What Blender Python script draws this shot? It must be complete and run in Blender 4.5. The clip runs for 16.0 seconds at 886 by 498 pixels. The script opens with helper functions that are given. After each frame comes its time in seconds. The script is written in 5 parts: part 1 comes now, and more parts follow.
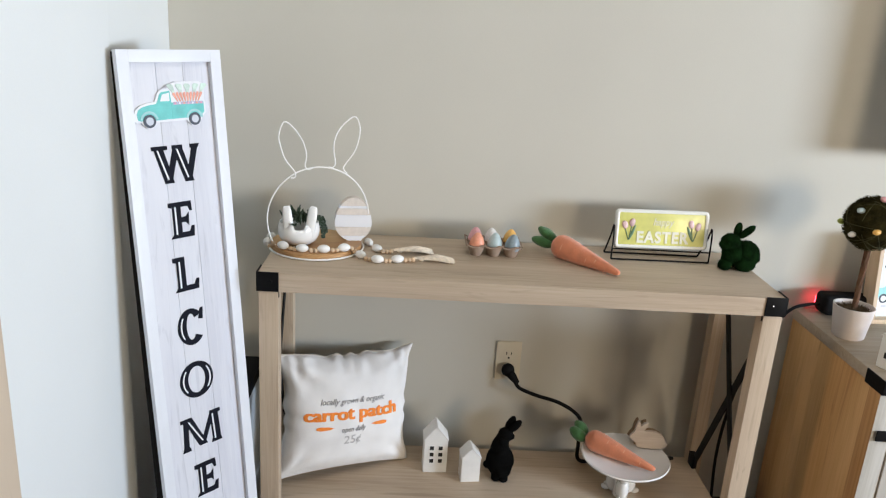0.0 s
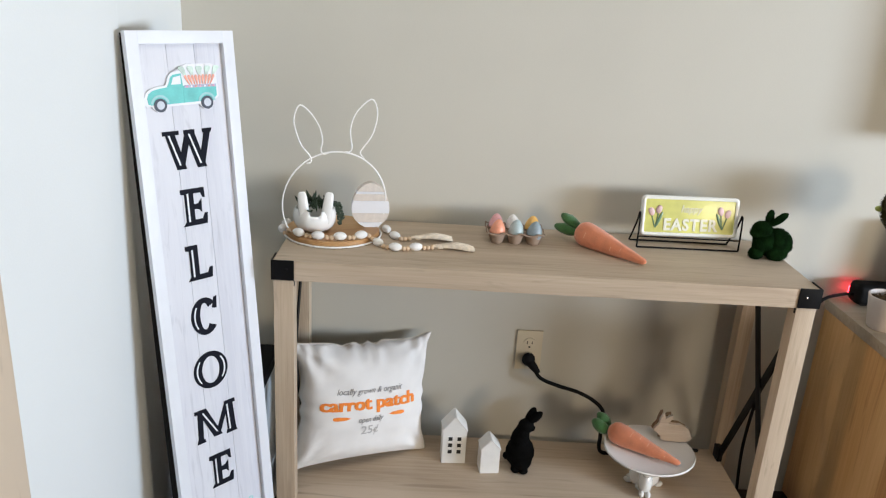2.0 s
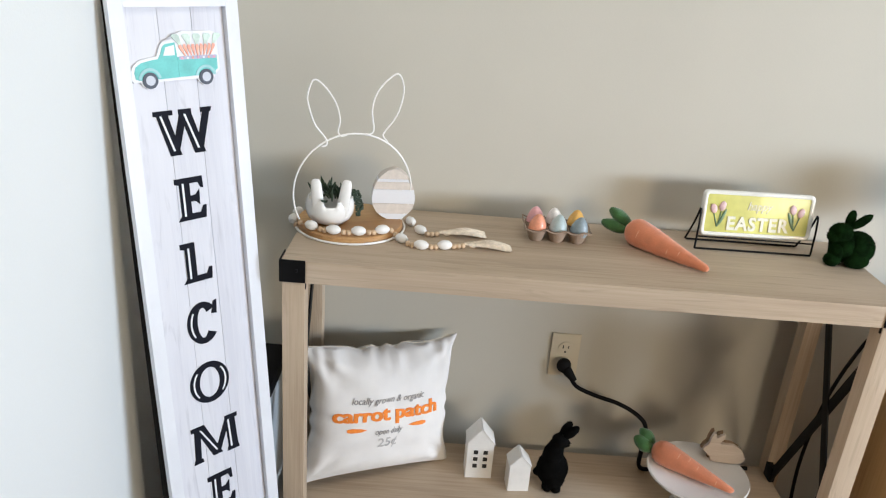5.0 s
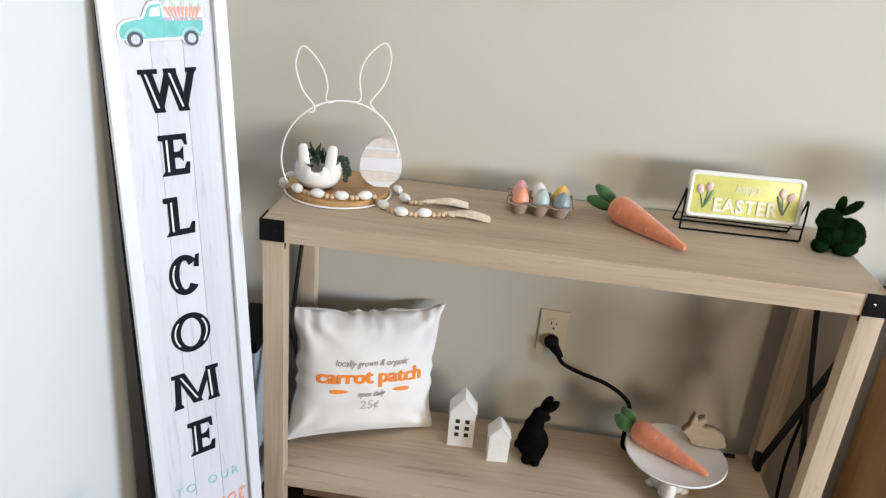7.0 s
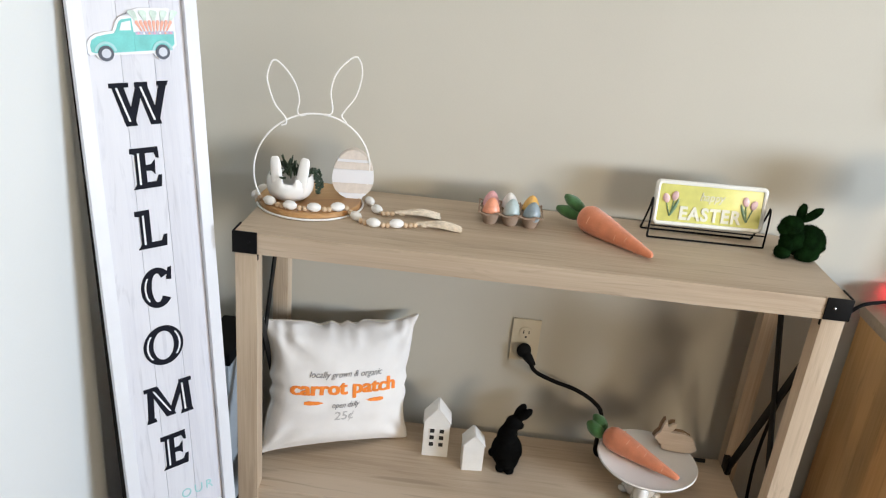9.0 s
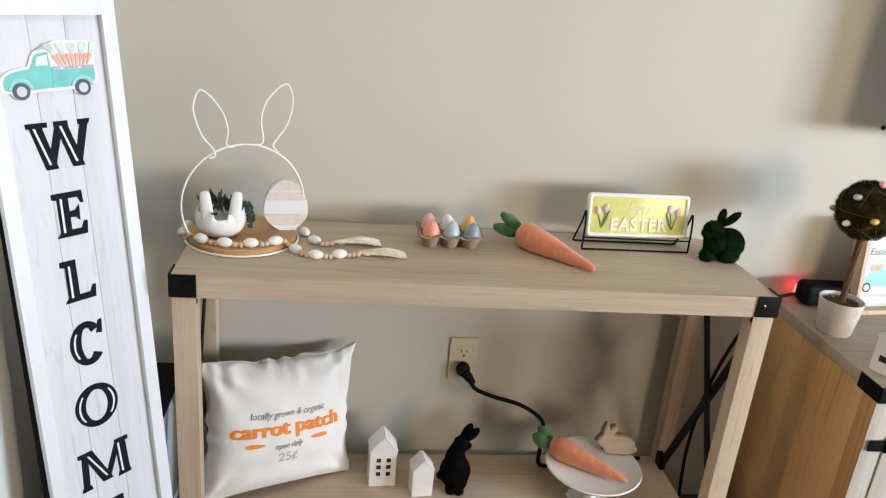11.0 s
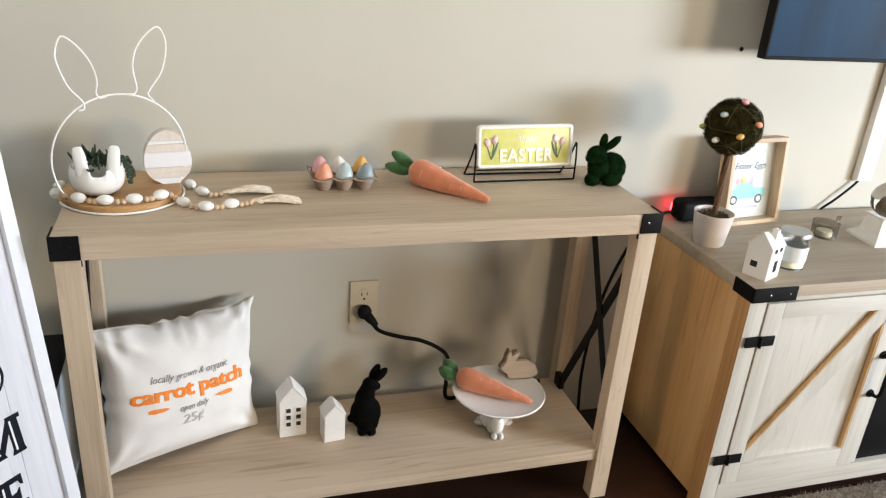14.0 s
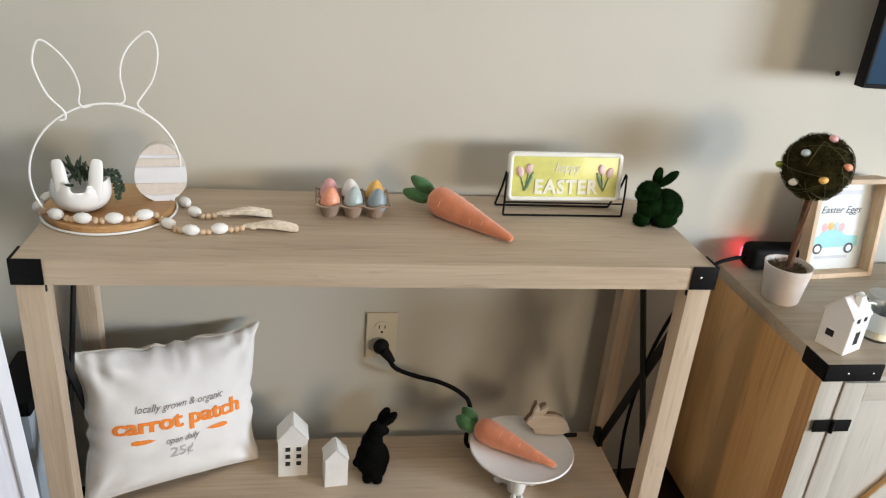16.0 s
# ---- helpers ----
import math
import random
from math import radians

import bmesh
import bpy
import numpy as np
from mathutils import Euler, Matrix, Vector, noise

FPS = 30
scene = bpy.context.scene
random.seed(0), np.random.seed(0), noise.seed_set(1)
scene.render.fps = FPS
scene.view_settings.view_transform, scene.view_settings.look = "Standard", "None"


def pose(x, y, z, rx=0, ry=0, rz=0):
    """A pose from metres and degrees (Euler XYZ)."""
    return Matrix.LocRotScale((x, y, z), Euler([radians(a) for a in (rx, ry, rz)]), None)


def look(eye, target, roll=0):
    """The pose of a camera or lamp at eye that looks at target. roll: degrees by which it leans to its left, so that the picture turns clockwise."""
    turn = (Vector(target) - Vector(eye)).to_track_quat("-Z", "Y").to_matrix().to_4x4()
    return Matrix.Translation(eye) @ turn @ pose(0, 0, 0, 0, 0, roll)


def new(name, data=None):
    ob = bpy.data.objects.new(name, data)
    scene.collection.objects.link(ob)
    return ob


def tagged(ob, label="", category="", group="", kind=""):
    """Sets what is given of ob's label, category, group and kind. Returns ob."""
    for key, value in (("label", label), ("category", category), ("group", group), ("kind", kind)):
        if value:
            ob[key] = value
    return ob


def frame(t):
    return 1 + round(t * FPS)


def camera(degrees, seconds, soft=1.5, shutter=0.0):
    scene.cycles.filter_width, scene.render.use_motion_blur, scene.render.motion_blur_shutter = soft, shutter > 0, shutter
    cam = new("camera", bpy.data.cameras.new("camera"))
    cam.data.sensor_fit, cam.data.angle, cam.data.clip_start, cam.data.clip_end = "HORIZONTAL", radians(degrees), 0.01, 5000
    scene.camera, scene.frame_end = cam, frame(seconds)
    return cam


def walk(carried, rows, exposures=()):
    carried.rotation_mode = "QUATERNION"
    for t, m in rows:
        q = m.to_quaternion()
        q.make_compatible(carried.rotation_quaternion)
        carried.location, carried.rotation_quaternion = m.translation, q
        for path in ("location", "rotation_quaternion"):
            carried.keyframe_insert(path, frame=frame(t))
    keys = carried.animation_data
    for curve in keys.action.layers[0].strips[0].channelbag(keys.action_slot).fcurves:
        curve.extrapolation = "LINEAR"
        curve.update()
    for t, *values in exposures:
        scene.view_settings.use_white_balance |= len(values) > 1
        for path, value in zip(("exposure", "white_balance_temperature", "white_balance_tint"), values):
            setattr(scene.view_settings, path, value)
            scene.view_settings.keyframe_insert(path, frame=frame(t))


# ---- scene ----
cam = camera(60.3, 16.0, soft=1.2)
PATH = [
    (0, (0.333, -1.923, 1.316), (0.412, -0.015, 0.724), 3.7),
    (0.5, (0.343, -1.929, 1.313), (0.416, -0.019, 0.725), 3.7),
    (1, (0.342, -1.92, 1.315), (0.411, -0.015, 0.71), 3.6),
    (1.5, (0.344, -1.906, 1.314), (0.395, -0.008, 0.685), 3.6),
    (2, (0.329, -1.866, 1.317), (0.365, 0.027, 0.671), 3.5),
    (2.5, (0.299, -1.793, 1.318), (0.334, 0.097, 0.667), 3.7),
    (3, (0.271, -1.725, 1.324), (0.306, 0.161, 0.659), 3.9),
    (3.5, (0.246, -1.671, 1.323), (0.3, 0.208, 0.64), 4.1),
    (4, (0.236, -1.633, 1.323), (0.303, 0.235, 0.612), 4.2),
    (6.5, (0.428, -1.658, 1.308), (0.3, 0.179, 0.529), 5.3),
    (7, (0.453, -1.67, 1.305), (0.312, 0.163, 0.517), 5.4),
    (7.5, (0.479, -1.682, 1.305), (0.33, 0.149, 0.515), 5.5),
    (8, (0.489, -1.689, 1.305), (0.341, 0.144, 0.519), 5.5),
    (8.5, (0.483, -1.693, 1.305), (0.355, 0.15, 0.539), 5.5),
    (11, (0.302, -1.653, 1.318), (0.566, 0.202, 0.617), 5.4),
    (11.5, (0.278, -1.666, 1.313), (0.631, 0.182, 0.634), 5.2),
    (12, (0.266, -1.669, 1.309), (0.697, 0.162, 0.631), 5.2),
    (12.5, (0.266, -1.675, 1.306), (0.76, 0.137, 0.62), 5.0),
    (13, (0.271, -1.676, 1.303), (0.804, 0.114, 0.588), 4.9),
    (13.5, (0.271, -1.667, 1.293), (0.833, 0.099, 0.54), 4.7),
    (14, (0.262, -1.655, 1.289), (0.838, 0.089, 0.498), 4.6),
    (14.5, (0.269, -1.631, 1.29), (0.831, 0.103, 0.467), 4.4),
    (15, (0.309, -1.589, 1.291), (0.818, 0.157, 0.46), 4.3),
    (15.5, (0.393, -1.528, 1.297), (0.798, 0.25, 0.477), 4.8),
    (16, (0.463, -1.49, 1.303), (0.792, 0.304, 0.483), 5.2),
]
walk(cam, [(t, look(eye, target, roll)) for t, eye, target, roll in PATH],
     exposures=((0, -0.02, 6060, 10), (4, 0.05, 6120, 10), (7, 0.15, 6200, 10), (11, 0.08, 6320, 10), (13.5, 0.17, 6420, 10), (15, 0.30, 6350, 10), (16, 0.02, 6350, 10)))

# ---- world, daylight and lamps ----
world = bpy.data.worlds.new("sky")
scene.world = world
world.use_nodes = True
wn = world.node_tree.nodes
sky = wn.new("ShaderNodeTexSky")
sky.sky_type, sky.sun_disc, sky.sun_elevation, sky.sun_rotation = "NISHITA", False, radians(35), radians(120)
world.node_tree.links.new(sky.outputs[0], wn["Background"].inputs[0])
wn["Background"].inputs[1].default_value = 0.1


def window_light(name, eye, target, width, height, watts, colour):
    lamp = bpy.data.lights.new(name, "AREA")
    lamp.shape, lamp.size, lamp.size_y, lamp.energy, lamp.color = "RECTANGLE", width, height, watts, colour
    ob = new(name, lamp)
    ob.matrix_world = look(eye, target)
    return ob


# cool daylight along the wall from the east window, warm daylight from the south and west windows, and an added
# overhead fill with no known source
window_light("east_daylight", (4.27, -2.17, 1.17), (0.0, -0.9, 1.05), 1.27, 0.5, 164, (0.76, 0.87, 1.0))
window_light("south_daylight", (3.6, -4.17, 1.15), (1.2, 0.0, 0.8), 1.1, 0.9, 76, (1.0, 0.785, 0.53))
window_light("west_daylight", (-2.37, -2.27, 1.15), (1.3, -0.3, 0.6), 0.3, 0.8, 21, (1.0, 0.70, 0.40))
window_light("overhead_fill", (0.65, -1.2, 2.40), (0.4, -0.2, 1.2), 1.3, 0.8, 15, (1.0, 0.94, 0.84))


# ---- materials ----
def nodes_of(name):
    m = bpy.data.materials.new(name)
    m.use_nodes = True
    nt = m.node_tree
    return m, nt, nt.nodes, nt.links, nt.nodes["Principled BSDF"]


def grade(c, k):
    return tuple(min(1.0, max(0.0, v * k)) for v in c) + (1.0,)


def plain(name, colour, rough=0.5, metal=0.0, var=0.08, size=12.0, bump=0.05, fine=300.0, coat=0.0, sheen=0.0, spec=0.5):
    """A surface of one colour, with cloudy variation, fine grain and relief."""
    m, nt, n, l, b = nodes_of(name)
    tc = n.new("ShaderNodeTexCoord")
    big, small = n.new("ShaderNodeTexNoise"), n.new("ShaderNodeTexNoise")
    big.inputs["Scale"].default_value, big.inputs["Detail"].default_value = size, 5
    small.inputs["Scale"].default_value, small.inputs["Detail"].default_value = fine, 3
    for t in (big, small):
        l.new(tc.outputs["Object"], t.inputs["Vector"])
    mixed = n.new("ShaderNodeMath")
    mixed.operation = "MULTIPLY_ADD"
    mixed.inputs[1].default_value = 0.35
    l.new(small.outputs["Fac"], mixed.inputs[0])
    l.new(big.outputs["Fac"], mixed.inputs[2])
    ramp = n.new("ShaderNodeValToRGB")
    ramp.color_ramp.elements[0].position, ramp.color_ramp.elements[1].position = 0.45, 0.9
    ramp.color_ramp.elements[0].color, ramp.color_ramp.elements[1].color = grade(colour, 1 - var), grade(colour, 1 + var)
    l.new(mixed.outputs[0], ramp.inputs[0])
    l.new(ramp.outputs[0], b.inputs["Base Color"])
    b.inputs["Roughness"].default_value, b.inputs["Metallic"].default_value = rough, metal
    b.inputs["Coat Weight"].default_value, b.inputs["Sheen Weight"].default_value = coat, sheen
    b.inputs["Specular IOR Level"].default_value = spec
    if bump:
        bp = n.new("ShaderNodeBump")
        bp.inputs["Strength"].default_value, bp.inputs["Distance"].default_value = bump, 0.002
        l.new(small.outputs["Fac"], bp.inputs["Height"])
        l.new(bp.outputs[0], b.inputs["Normal"])
    return m


def wood(name, light, mid, dark, axis=0, scale=1.0, rough=0.55, bump=0.12):
    """Sawn wood with the grain along one axis, cloudy figure and a few dark streaks."""
    m, nt, n, l, b = nodes_of(name)
    tc = n.new("ShaderNodeTexCoord")
    info = n.new("ShaderNodeObjectInfo")
    shift = n.new("ShaderNodeVectorMath")
    shift.operation = "MULTIPLY_ADD"
    shift.inputs[1].default_value = (3.1, 5.7, 7.3)
    l.new(info.outputs["Random"], shift.inputs[0])
    l.new(tc.outputs["Object"], shift.inputs[2])

    def grain(across, along, detail, distort):
        mp, t = n.new("ShaderNodeMapping"), n.new("ShaderNodeTexNoise")
        s = [across * scale] * 3
        s[axis] = along * scale
        mp.inputs["Scale"].default_value = s
        l.new(shift.outputs[0], mp.inputs[0])
        l.new(mp.outputs[0], t.inputs["Vector"])
        t.inputs["Scale"].default_value, t.inputs["Detail"].default_value, t.inputs["Distortion"].default_value = 1.0, detail, distort
        return t

    cloud, line, streak, board, pore = grain(7, 1.1, 4, 0.8), grain(120, 3.0, 5, 0.4), grain(24, 2.6, 5, 2.6), grain(2.2, 0.5, 2, 0.3), grain(420, 9.0, 3, 0.2)
    def weigh(t, k, previous=None):
        a = n.new("ShaderNodeMath")
        a.operation = "MULTIPLY_ADD"
        a.inputs[1].default_value, a.inputs[2].default_value = k, 0.0
        l.new(t.outputs["Fac"], a.inputs[0])
        if previous is not None:
            l.new(previous.outputs[0], a.inputs[2])
        return a
    total = weigh(board, 0.30, weigh(pore, 0.12, weigh(line, 0.15, weigh(cloud, 0.43))))
    ramp = n.new("ShaderNodeValToRGB")
    e = ramp.color_ramp.elements
    e[0].position, e[0].color, e[1].position, e[1].color = 0.41, (*dark, 1), 0.58, (*light, 1)
    x = e.new(0.49)
    x.color = (*mid, 1)
    l.new(total.outputs[0], ramp.inputs[0])
    sr = n.new("ShaderNodeValToRGB")
    sr.color_ramp.elements[0].position, sr.color_ramp.elements[1].position = 0.59, 0.75
    sr.color_ramp.elements[0].color, sr.color_ramp.elements[1].color = (0, 0, 0, 1), (0.6, 0.6, 0.6, 1)
    l.new(streak.outputs["Fac"], sr.inputs[0])
    mix = n.new("ShaderNodeMix")
    mix.data_type = "RGBA"
    mix.inputs["B"].default_value = (*[v * 0.78 for v in dark], 1)
    l.new(sr.outputs[0], mix.inputs["Factor"])
    l.new(ramp.outputs[0], mix.inputs["A"])
    l.new(mix.outputs["Result"], b.inputs["Base Color"])
    b.inputs["Roughness"].default_value = rough
    bp = n.new("ShaderNodeBump")
    bp.inputs["Strength"].default_value, bp.inputs["Distance"].default_value = bump, 0.002
    l.new(line.outputs["Fac"], bp.inputs["Height"])
    l.new(bp.outputs[0], b.inputs["Normal"])
    return m


def glass(name, colour, rough=0.03):
    m, nt, n, l, b = nodes_of(name)
    b.inputs["Base Color"].default_value = (*colour, 1)
    b.inputs["Roughness"].default_value, b.inputs["Transmission Weight"].default_value, b.inputs["IOR"].default_value = rough, 1.0, 1.45
    return m


OAK = ((0.60, 0.485, 0.36), (0.51, 0.40, 0.285), (0.40, 0.30, 0.205))
M_WALL = plain("greige_wall_paint", (0.56, 0.535, 0.46), 0.75, var=0.03, size=2.5, bump=0.06, fine=260)
M_WHITE_WALL = plain("white_wall_paint", (0.74, 0.755, 0.74), 0.7, var=0.02, size=2.0, bump=0.1, fine=260)
# ceiling above the view, kept dark so that it returns little light
M_CEILING = plain("dark_unseen_ceiling", (0.12, 0.115, 0.105), 0.9, var=0.03, size=3, bump=0.2, fine=120)
# walls out of view, coloured near black to hold down bounced light
M_FAR_WALL = plain("dark_unseen_wall", (0.055, 0.045, 0.035), 0.85, var=0.04, size=2.5, bump=0.12, fine=260)
M_TRIM = plain("white_trim_paint", (0.8, 0.79, 0.76), 0.4, var=0.03)
M_FLOOR = wood("dark_cherry_plank", (0.034, 0.012, 0.006), (0.022, 0.008, 0.004), (0.012, 0.005, 0.003), 0, 0.8, 0.42)
M_OAK_X = wood("grey_oak_lengthwise", *OAK, 0)
M_OAK_Z = wood("grey_oak_upright", *OAK, 2)
M_GOLD_OAK = wood("golden_oak_side", (0.69, 0.44, 0.205), (0.59, 0.35, 0.145), (0.43, 0.225, 0.088), 2, 0.8)
M_WASH_Z = wood("whitewashed_oak_upright", (0.58, 0.555, 0.50), (0.53, 0.505, 0.45), (0.45, 0.425, 0.37), 2, 0.9)
M_WASH_X = wood("whitewashed_oak_lengthwise", (0.58, 0.555, 0.50), (0.53, 0.505, 0.45), (0.45, 0.425, 0.37), 0, 0.9)
M_CAB_TOP = wood("greyed_oak_top", (0.47, 0.40, 0.31), (0.42, 0.35, 0.265), (0.34, 0.275, 0.20), 0, 0.8)
M_SIGN_PLANK = wood("whitewashed_sign_plank", (0.70, 0.70, 0.735), (0.67, 0.67, 0.71), (0.61, 0.61, 0.66), 2, 1.6, 0.6, 0.05)
M_SLICE = wood("acacia_slice", (0.66, 0.42, 0.20), (0.56, 0.33, 0.14), (0.40, 0.21, 0.08), 0, 1.6, 0.45)
M_FRAME_WOOD = wood("pale_pine", (0.64, 0.49, 0.33), (0.56, 0.41, 0.26), (0.44, 0.31, 0.18), 2, 2.0)
M_BEAD_WOOD = plain("natural_bead_wood", (0.62, 0.45, 0.29), 0.5, var=0.12, size=60)
M_BLACK = plain("black_painted_metal", (0.006, 0.006, 0.0065), 0.5, var=0.2, size=30, bump=0.1, spec=0.12)
M_WIRE_BLACK = plain("black_wire", (0.005, 0.005, 0.005), 0.5, var=0.2, spec=0.12)
M_RUBBER = plain("black_rubber", (0.005, 0.005, 0.0055), 0.6, var=0.2, spec=0.12)
M_STEEL = plain("bright_screw", (0.7, 0.7, 0.68), 0.25, 1.0, var=0.05)
M_WHITE_METAL = plain("white_enamelled_wire", (0.86, 0.85, 0.82), 0.4, var=0.03)
M_CERAMIC = plain("white_glazed_ceramic", (0.84, 0.83, 0.80), 0.22, var=0.03, bump=0.02, coat=0.3)
M_BISQUE = plain("matt_white_ceramic", (0.76, 0.74, 0.70), 0.55, var=0.05, size=25, bump=0.05)
M_WINDOW_HOLE = plain("dark_hollow", (0.02, 0.018, 0.016), 0.9)
M_SIGN_FRAME = plain("white_painted_sign_frame", (0.73, 0.74, 0.77), 0.45, var=0.03, size=18)
# near black, with the shade of the gap put into the colour
M_SIGN_BACK = plain("shaded_sign_back", (0.007, 0.005, 0.004), 0.85, var=0.2, spec=0.1)
M_INK = plain("navy_black_lettering", (0.006, 0.007, 0.013), 0.7, var=0.3, size=60, spec=0.15)
M_WHITE_INK = plain("white_print", (0.78, 0.78, 0.80), 0.5, var=0.03)
M_TEAL = plain("teal_paint", (0.125, 0.50, 0.46), 0.5, var=0.14, size=40)
M_TEAL_PALE = plain("pale_teal_print", (0.33, 0.60, 0.60), 0.5, var=0.1)
M_TYRE = plain("charcoal_print", (0.035, 0.04, 0.06), 0.5, var=0.2)
M_HUB = plain("grey_hub_print", (0.55, 0.57, 0.62), 0.5)
M_CORAL = plain("coral_print", (0.80, 0.36, 0.25), 0.5, var=0.15, size=60)
M_BUNTING = plain("violet_print", (0.42, 0.40, 0.52), 0.5, var=0.2, size=90)
M_PINK = plain("pink_print", (0.75, 0.35, 0.45), 0.5, var=0.15)
M_SAGE = plain("sage_leaf_print", (0.58, 0.70, 0.61), 0.5, var=0.25, size=60)
M_EGG_BEIGE = plain("bare_wood_stripe", (0.70, 0.63, 0.56), 0.6, var=0.08, size=70)
M_COTTON = plain("cream_cotton_canvas", (0.80, 0.775, 0.745), 0.95, var=0.04, size=20, bump=0.5, fine=900, spec=0.15)
M_PIPING = plain("cotton_seam", (0.64, 0.59, 0.50), 0.9, var=0.1, bump=0.3, fine=700)
M_ORANGE_INK = plain("orange_fabric_print", (0.86, 0.25, 0.035), 0.85, var=0.12, size=90)
M_GREY_INK = plain("grey_fabric_print", (0.27, 0.26, 0.26), 0.85, var=0.2)
M_PALE_INK = plain("worn_grey_fabric_print", (0.50, 0.48, 0.46), 0.85, var=0.15, size=120)
M_CARROT = plain("orange_felt", (0.72, 0.25, 0.125), 0.9, var=0.12, size=40, bump=0.5, fine=500, sheen=0.4)
M_CARROT_LINE = plain("pale_orange_thread", (0.86, 0.47, 0.30), 0.9, var=0.1)
M_CARROT_LEAF = plain("green_felt", (0.045, 0.14, 0.035), 0.9, var=0.25, size=50, bump=0.5, fine=500, sheen=0.4)
M_PULP = plain("brown_paper_pulp", (0.31, 0.225, 0.165), 0.95, var=0.15, size=60, bump=0.6, fine=400)
M_LIME = plain("lime_glaze", (0.68, 0.67, 0.20), 0.32, var=0.14, size=14, bump=0.03, fine=60, coat=0.15)
M_PLAQUE_WHITE = plain("white_plaque_enamel", (0.84, 0.84, 0.78), 0.25, var=0.04, coat=0.4)
M_PLAQUE_LETTER = plain("cream_raised_letter", (0.82, 0.82, 0.70), 0.25, var=0.05, coat=0.4)
M_PETAL = plain("pink_tulip_print", (0.72, 0.50, 0.50), 0.3, var=0.2, size=80, coat=0.3)
M_TULIP_LEAF = plain("tulip_leaf_print", (0.16, 0.27, 0.16), 0.3, var=0.2, coat=0.3)
M_MOSS = plain("dark_green_moss_flock", (0.004, 0.015, 0.003), 1.0, var=0.7, size=45, bump=1.0, fine=420, spec=0.05)
M_BLACK_FLOCK = plain("black_flock", (0.004, 0.004, 0.0038), 1.0, var=0.4, size=40, bump=0.8, fine=420, spec=0.05)
M_TOPIARY = plain("dry_moss", (0.030, 0.026, 0.008), 1.0, var=0.7, size=40, bump=1.0, fine=260, spec=0.1)
M_TWIG = plain("dry_grass_blade", (0.07, 0.065, 0.022), 0.9, var=0.4, size=30)
M_BARK = plain("vine_stem_bark", (0.11, 0.052, 0.024), 0.9, var=0.45, size=50, bump=0.9, fine=160)
M_SOIL = plain("dried_moss_soil", (0.10, 0.065, 0.03), 1.0, var=0.6, size=60, bump=1.0, fine=250)
M_POT = plain("blush_white_pot", (0.74, 0.665, 0.61), 0.5, var=0.03)
M_SUCCULENT = plain("succulent_leaf", (0.022, 0.042, 0.020), 0.55, var=0.4, size=60)
M_JUTE = plain("cream_jute_thread", (0.78, 0.68, 0.54), 0.95, var=0.18, size=120, bump=0.4)
M_BEAD_WHITE = plain("white_painted_bead", (0.84, 0.825, 0.79), 0.45, var=0.03)
M_IVORY = plain("ivory_outlet_plastic", (0.63, 0.555, 0.41), 0.4, var=0.03)
M_PRINT_PAPER = plain("pale_blue_paper", (0.72, 0.77, 0.77), 0.6, var=0.04)
M_AQUA = plain("aqua_print", (0.32, 0.66, 0.66), 0.6, var=0.08)
M_BIN = plain("frosted_plastic_tub", (0.42, 0.45, 0.47), 0.4, var=0.12, size=8)
M_BROWN_BOX = plain("brown_cardboard", (0.22, 0.12, 0.075), 0.8, var=0.12)
M_RED_PETAL = plain("dark_red_fabric", (0.16, 0.012, 0.016), 0.8, var=0.3, size=60, bump=0.3)
M_RUG = plain("taupe_shag_rug", (0.28, 0.235, 0.195), 1.0, var=0.45, size=90, bump=1.0, fine=300)
M_GLASS = glass("clear_glass", (0.95, 0.96, 0.95))
M_SMOKE_GLASS = glass("smoky_glass", (0.62, 0.60, 0.55), 0.08)
M_WAX = plain("cream_wax", (0.62, 0.58, 0.46), 0.5, var=0.05)
M_LID = plain("brushed_zinc_lid", (0.45, 0.46, 0.46), 0.35, 0.9, var=0.12, size=40)
EGG_PAINTS = {k: plain(f"{k}_speckled_egg_paint", c, 0.38, var=0.12, size=110, bump=0.08, coat=0.2) for k, c in
              {"coral": (0.80, 0.33, 0.20), "sky_blue": (0.44, 0.53, 0.53), "slate_blue": (0.25, 0.31, 0.34),
               "pink": (0.72, 0.37, 0.38), "white": (0.76, 0.73, 0.69), "mustard": (0.72, 0.41, 0.10)}.items()}

# the emitted blue streaks stand in for a reflection on the dark screen
M_SCREEN, _nt, _n, _l, _b = nodes_of("blue_reflection_screen")
_tc, _mp, _no, _ra = _n.new("ShaderNodeTexCoord"), _n.new("ShaderNodeMapping"), _n.new("ShaderNodeTexNoise"), _n.new("ShaderNodeValToRGB")
_mp.inputs["Scale"].default_value, _mp.inputs["Rotation"].default_value = (5.0, 1.0, 0.7), (0, radians(-14), 0)
_no.inputs["Scale"].default_value, _no.inputs["Detail"].default_value = 1.6, 3
_ra.color_ramp.elements[0].position, _ra.color_ramp.elements[0].color = 0.3, (0.002, 0.013, 0.034, 1)
_ra.color_ramp.elements[1].position, _ra.color_ramp.elements[1].color = 0.75, (0.004, 0.058, 0.13, 1)
_l.new(_tc.outputs["Object"], _mp.inputs[0])
_l.new(_mp.outputs[0], _no.inputs["Vector"])
_l.new(_no.outputs["Fac"], _ra.inputs[0])
_l.new(_ra.outputs[0], _b.inputs["Emission Color"])
_b.inputs["Emission Strength"].default_value, _b.inputs["Base Color"].default_value, _b.inputs["Roughness"].default_value = 1.0, (0.004, 0.004, 0.005, 1), 0.5
_b.inputs["Specular IOR Level"].default_value = 0.08
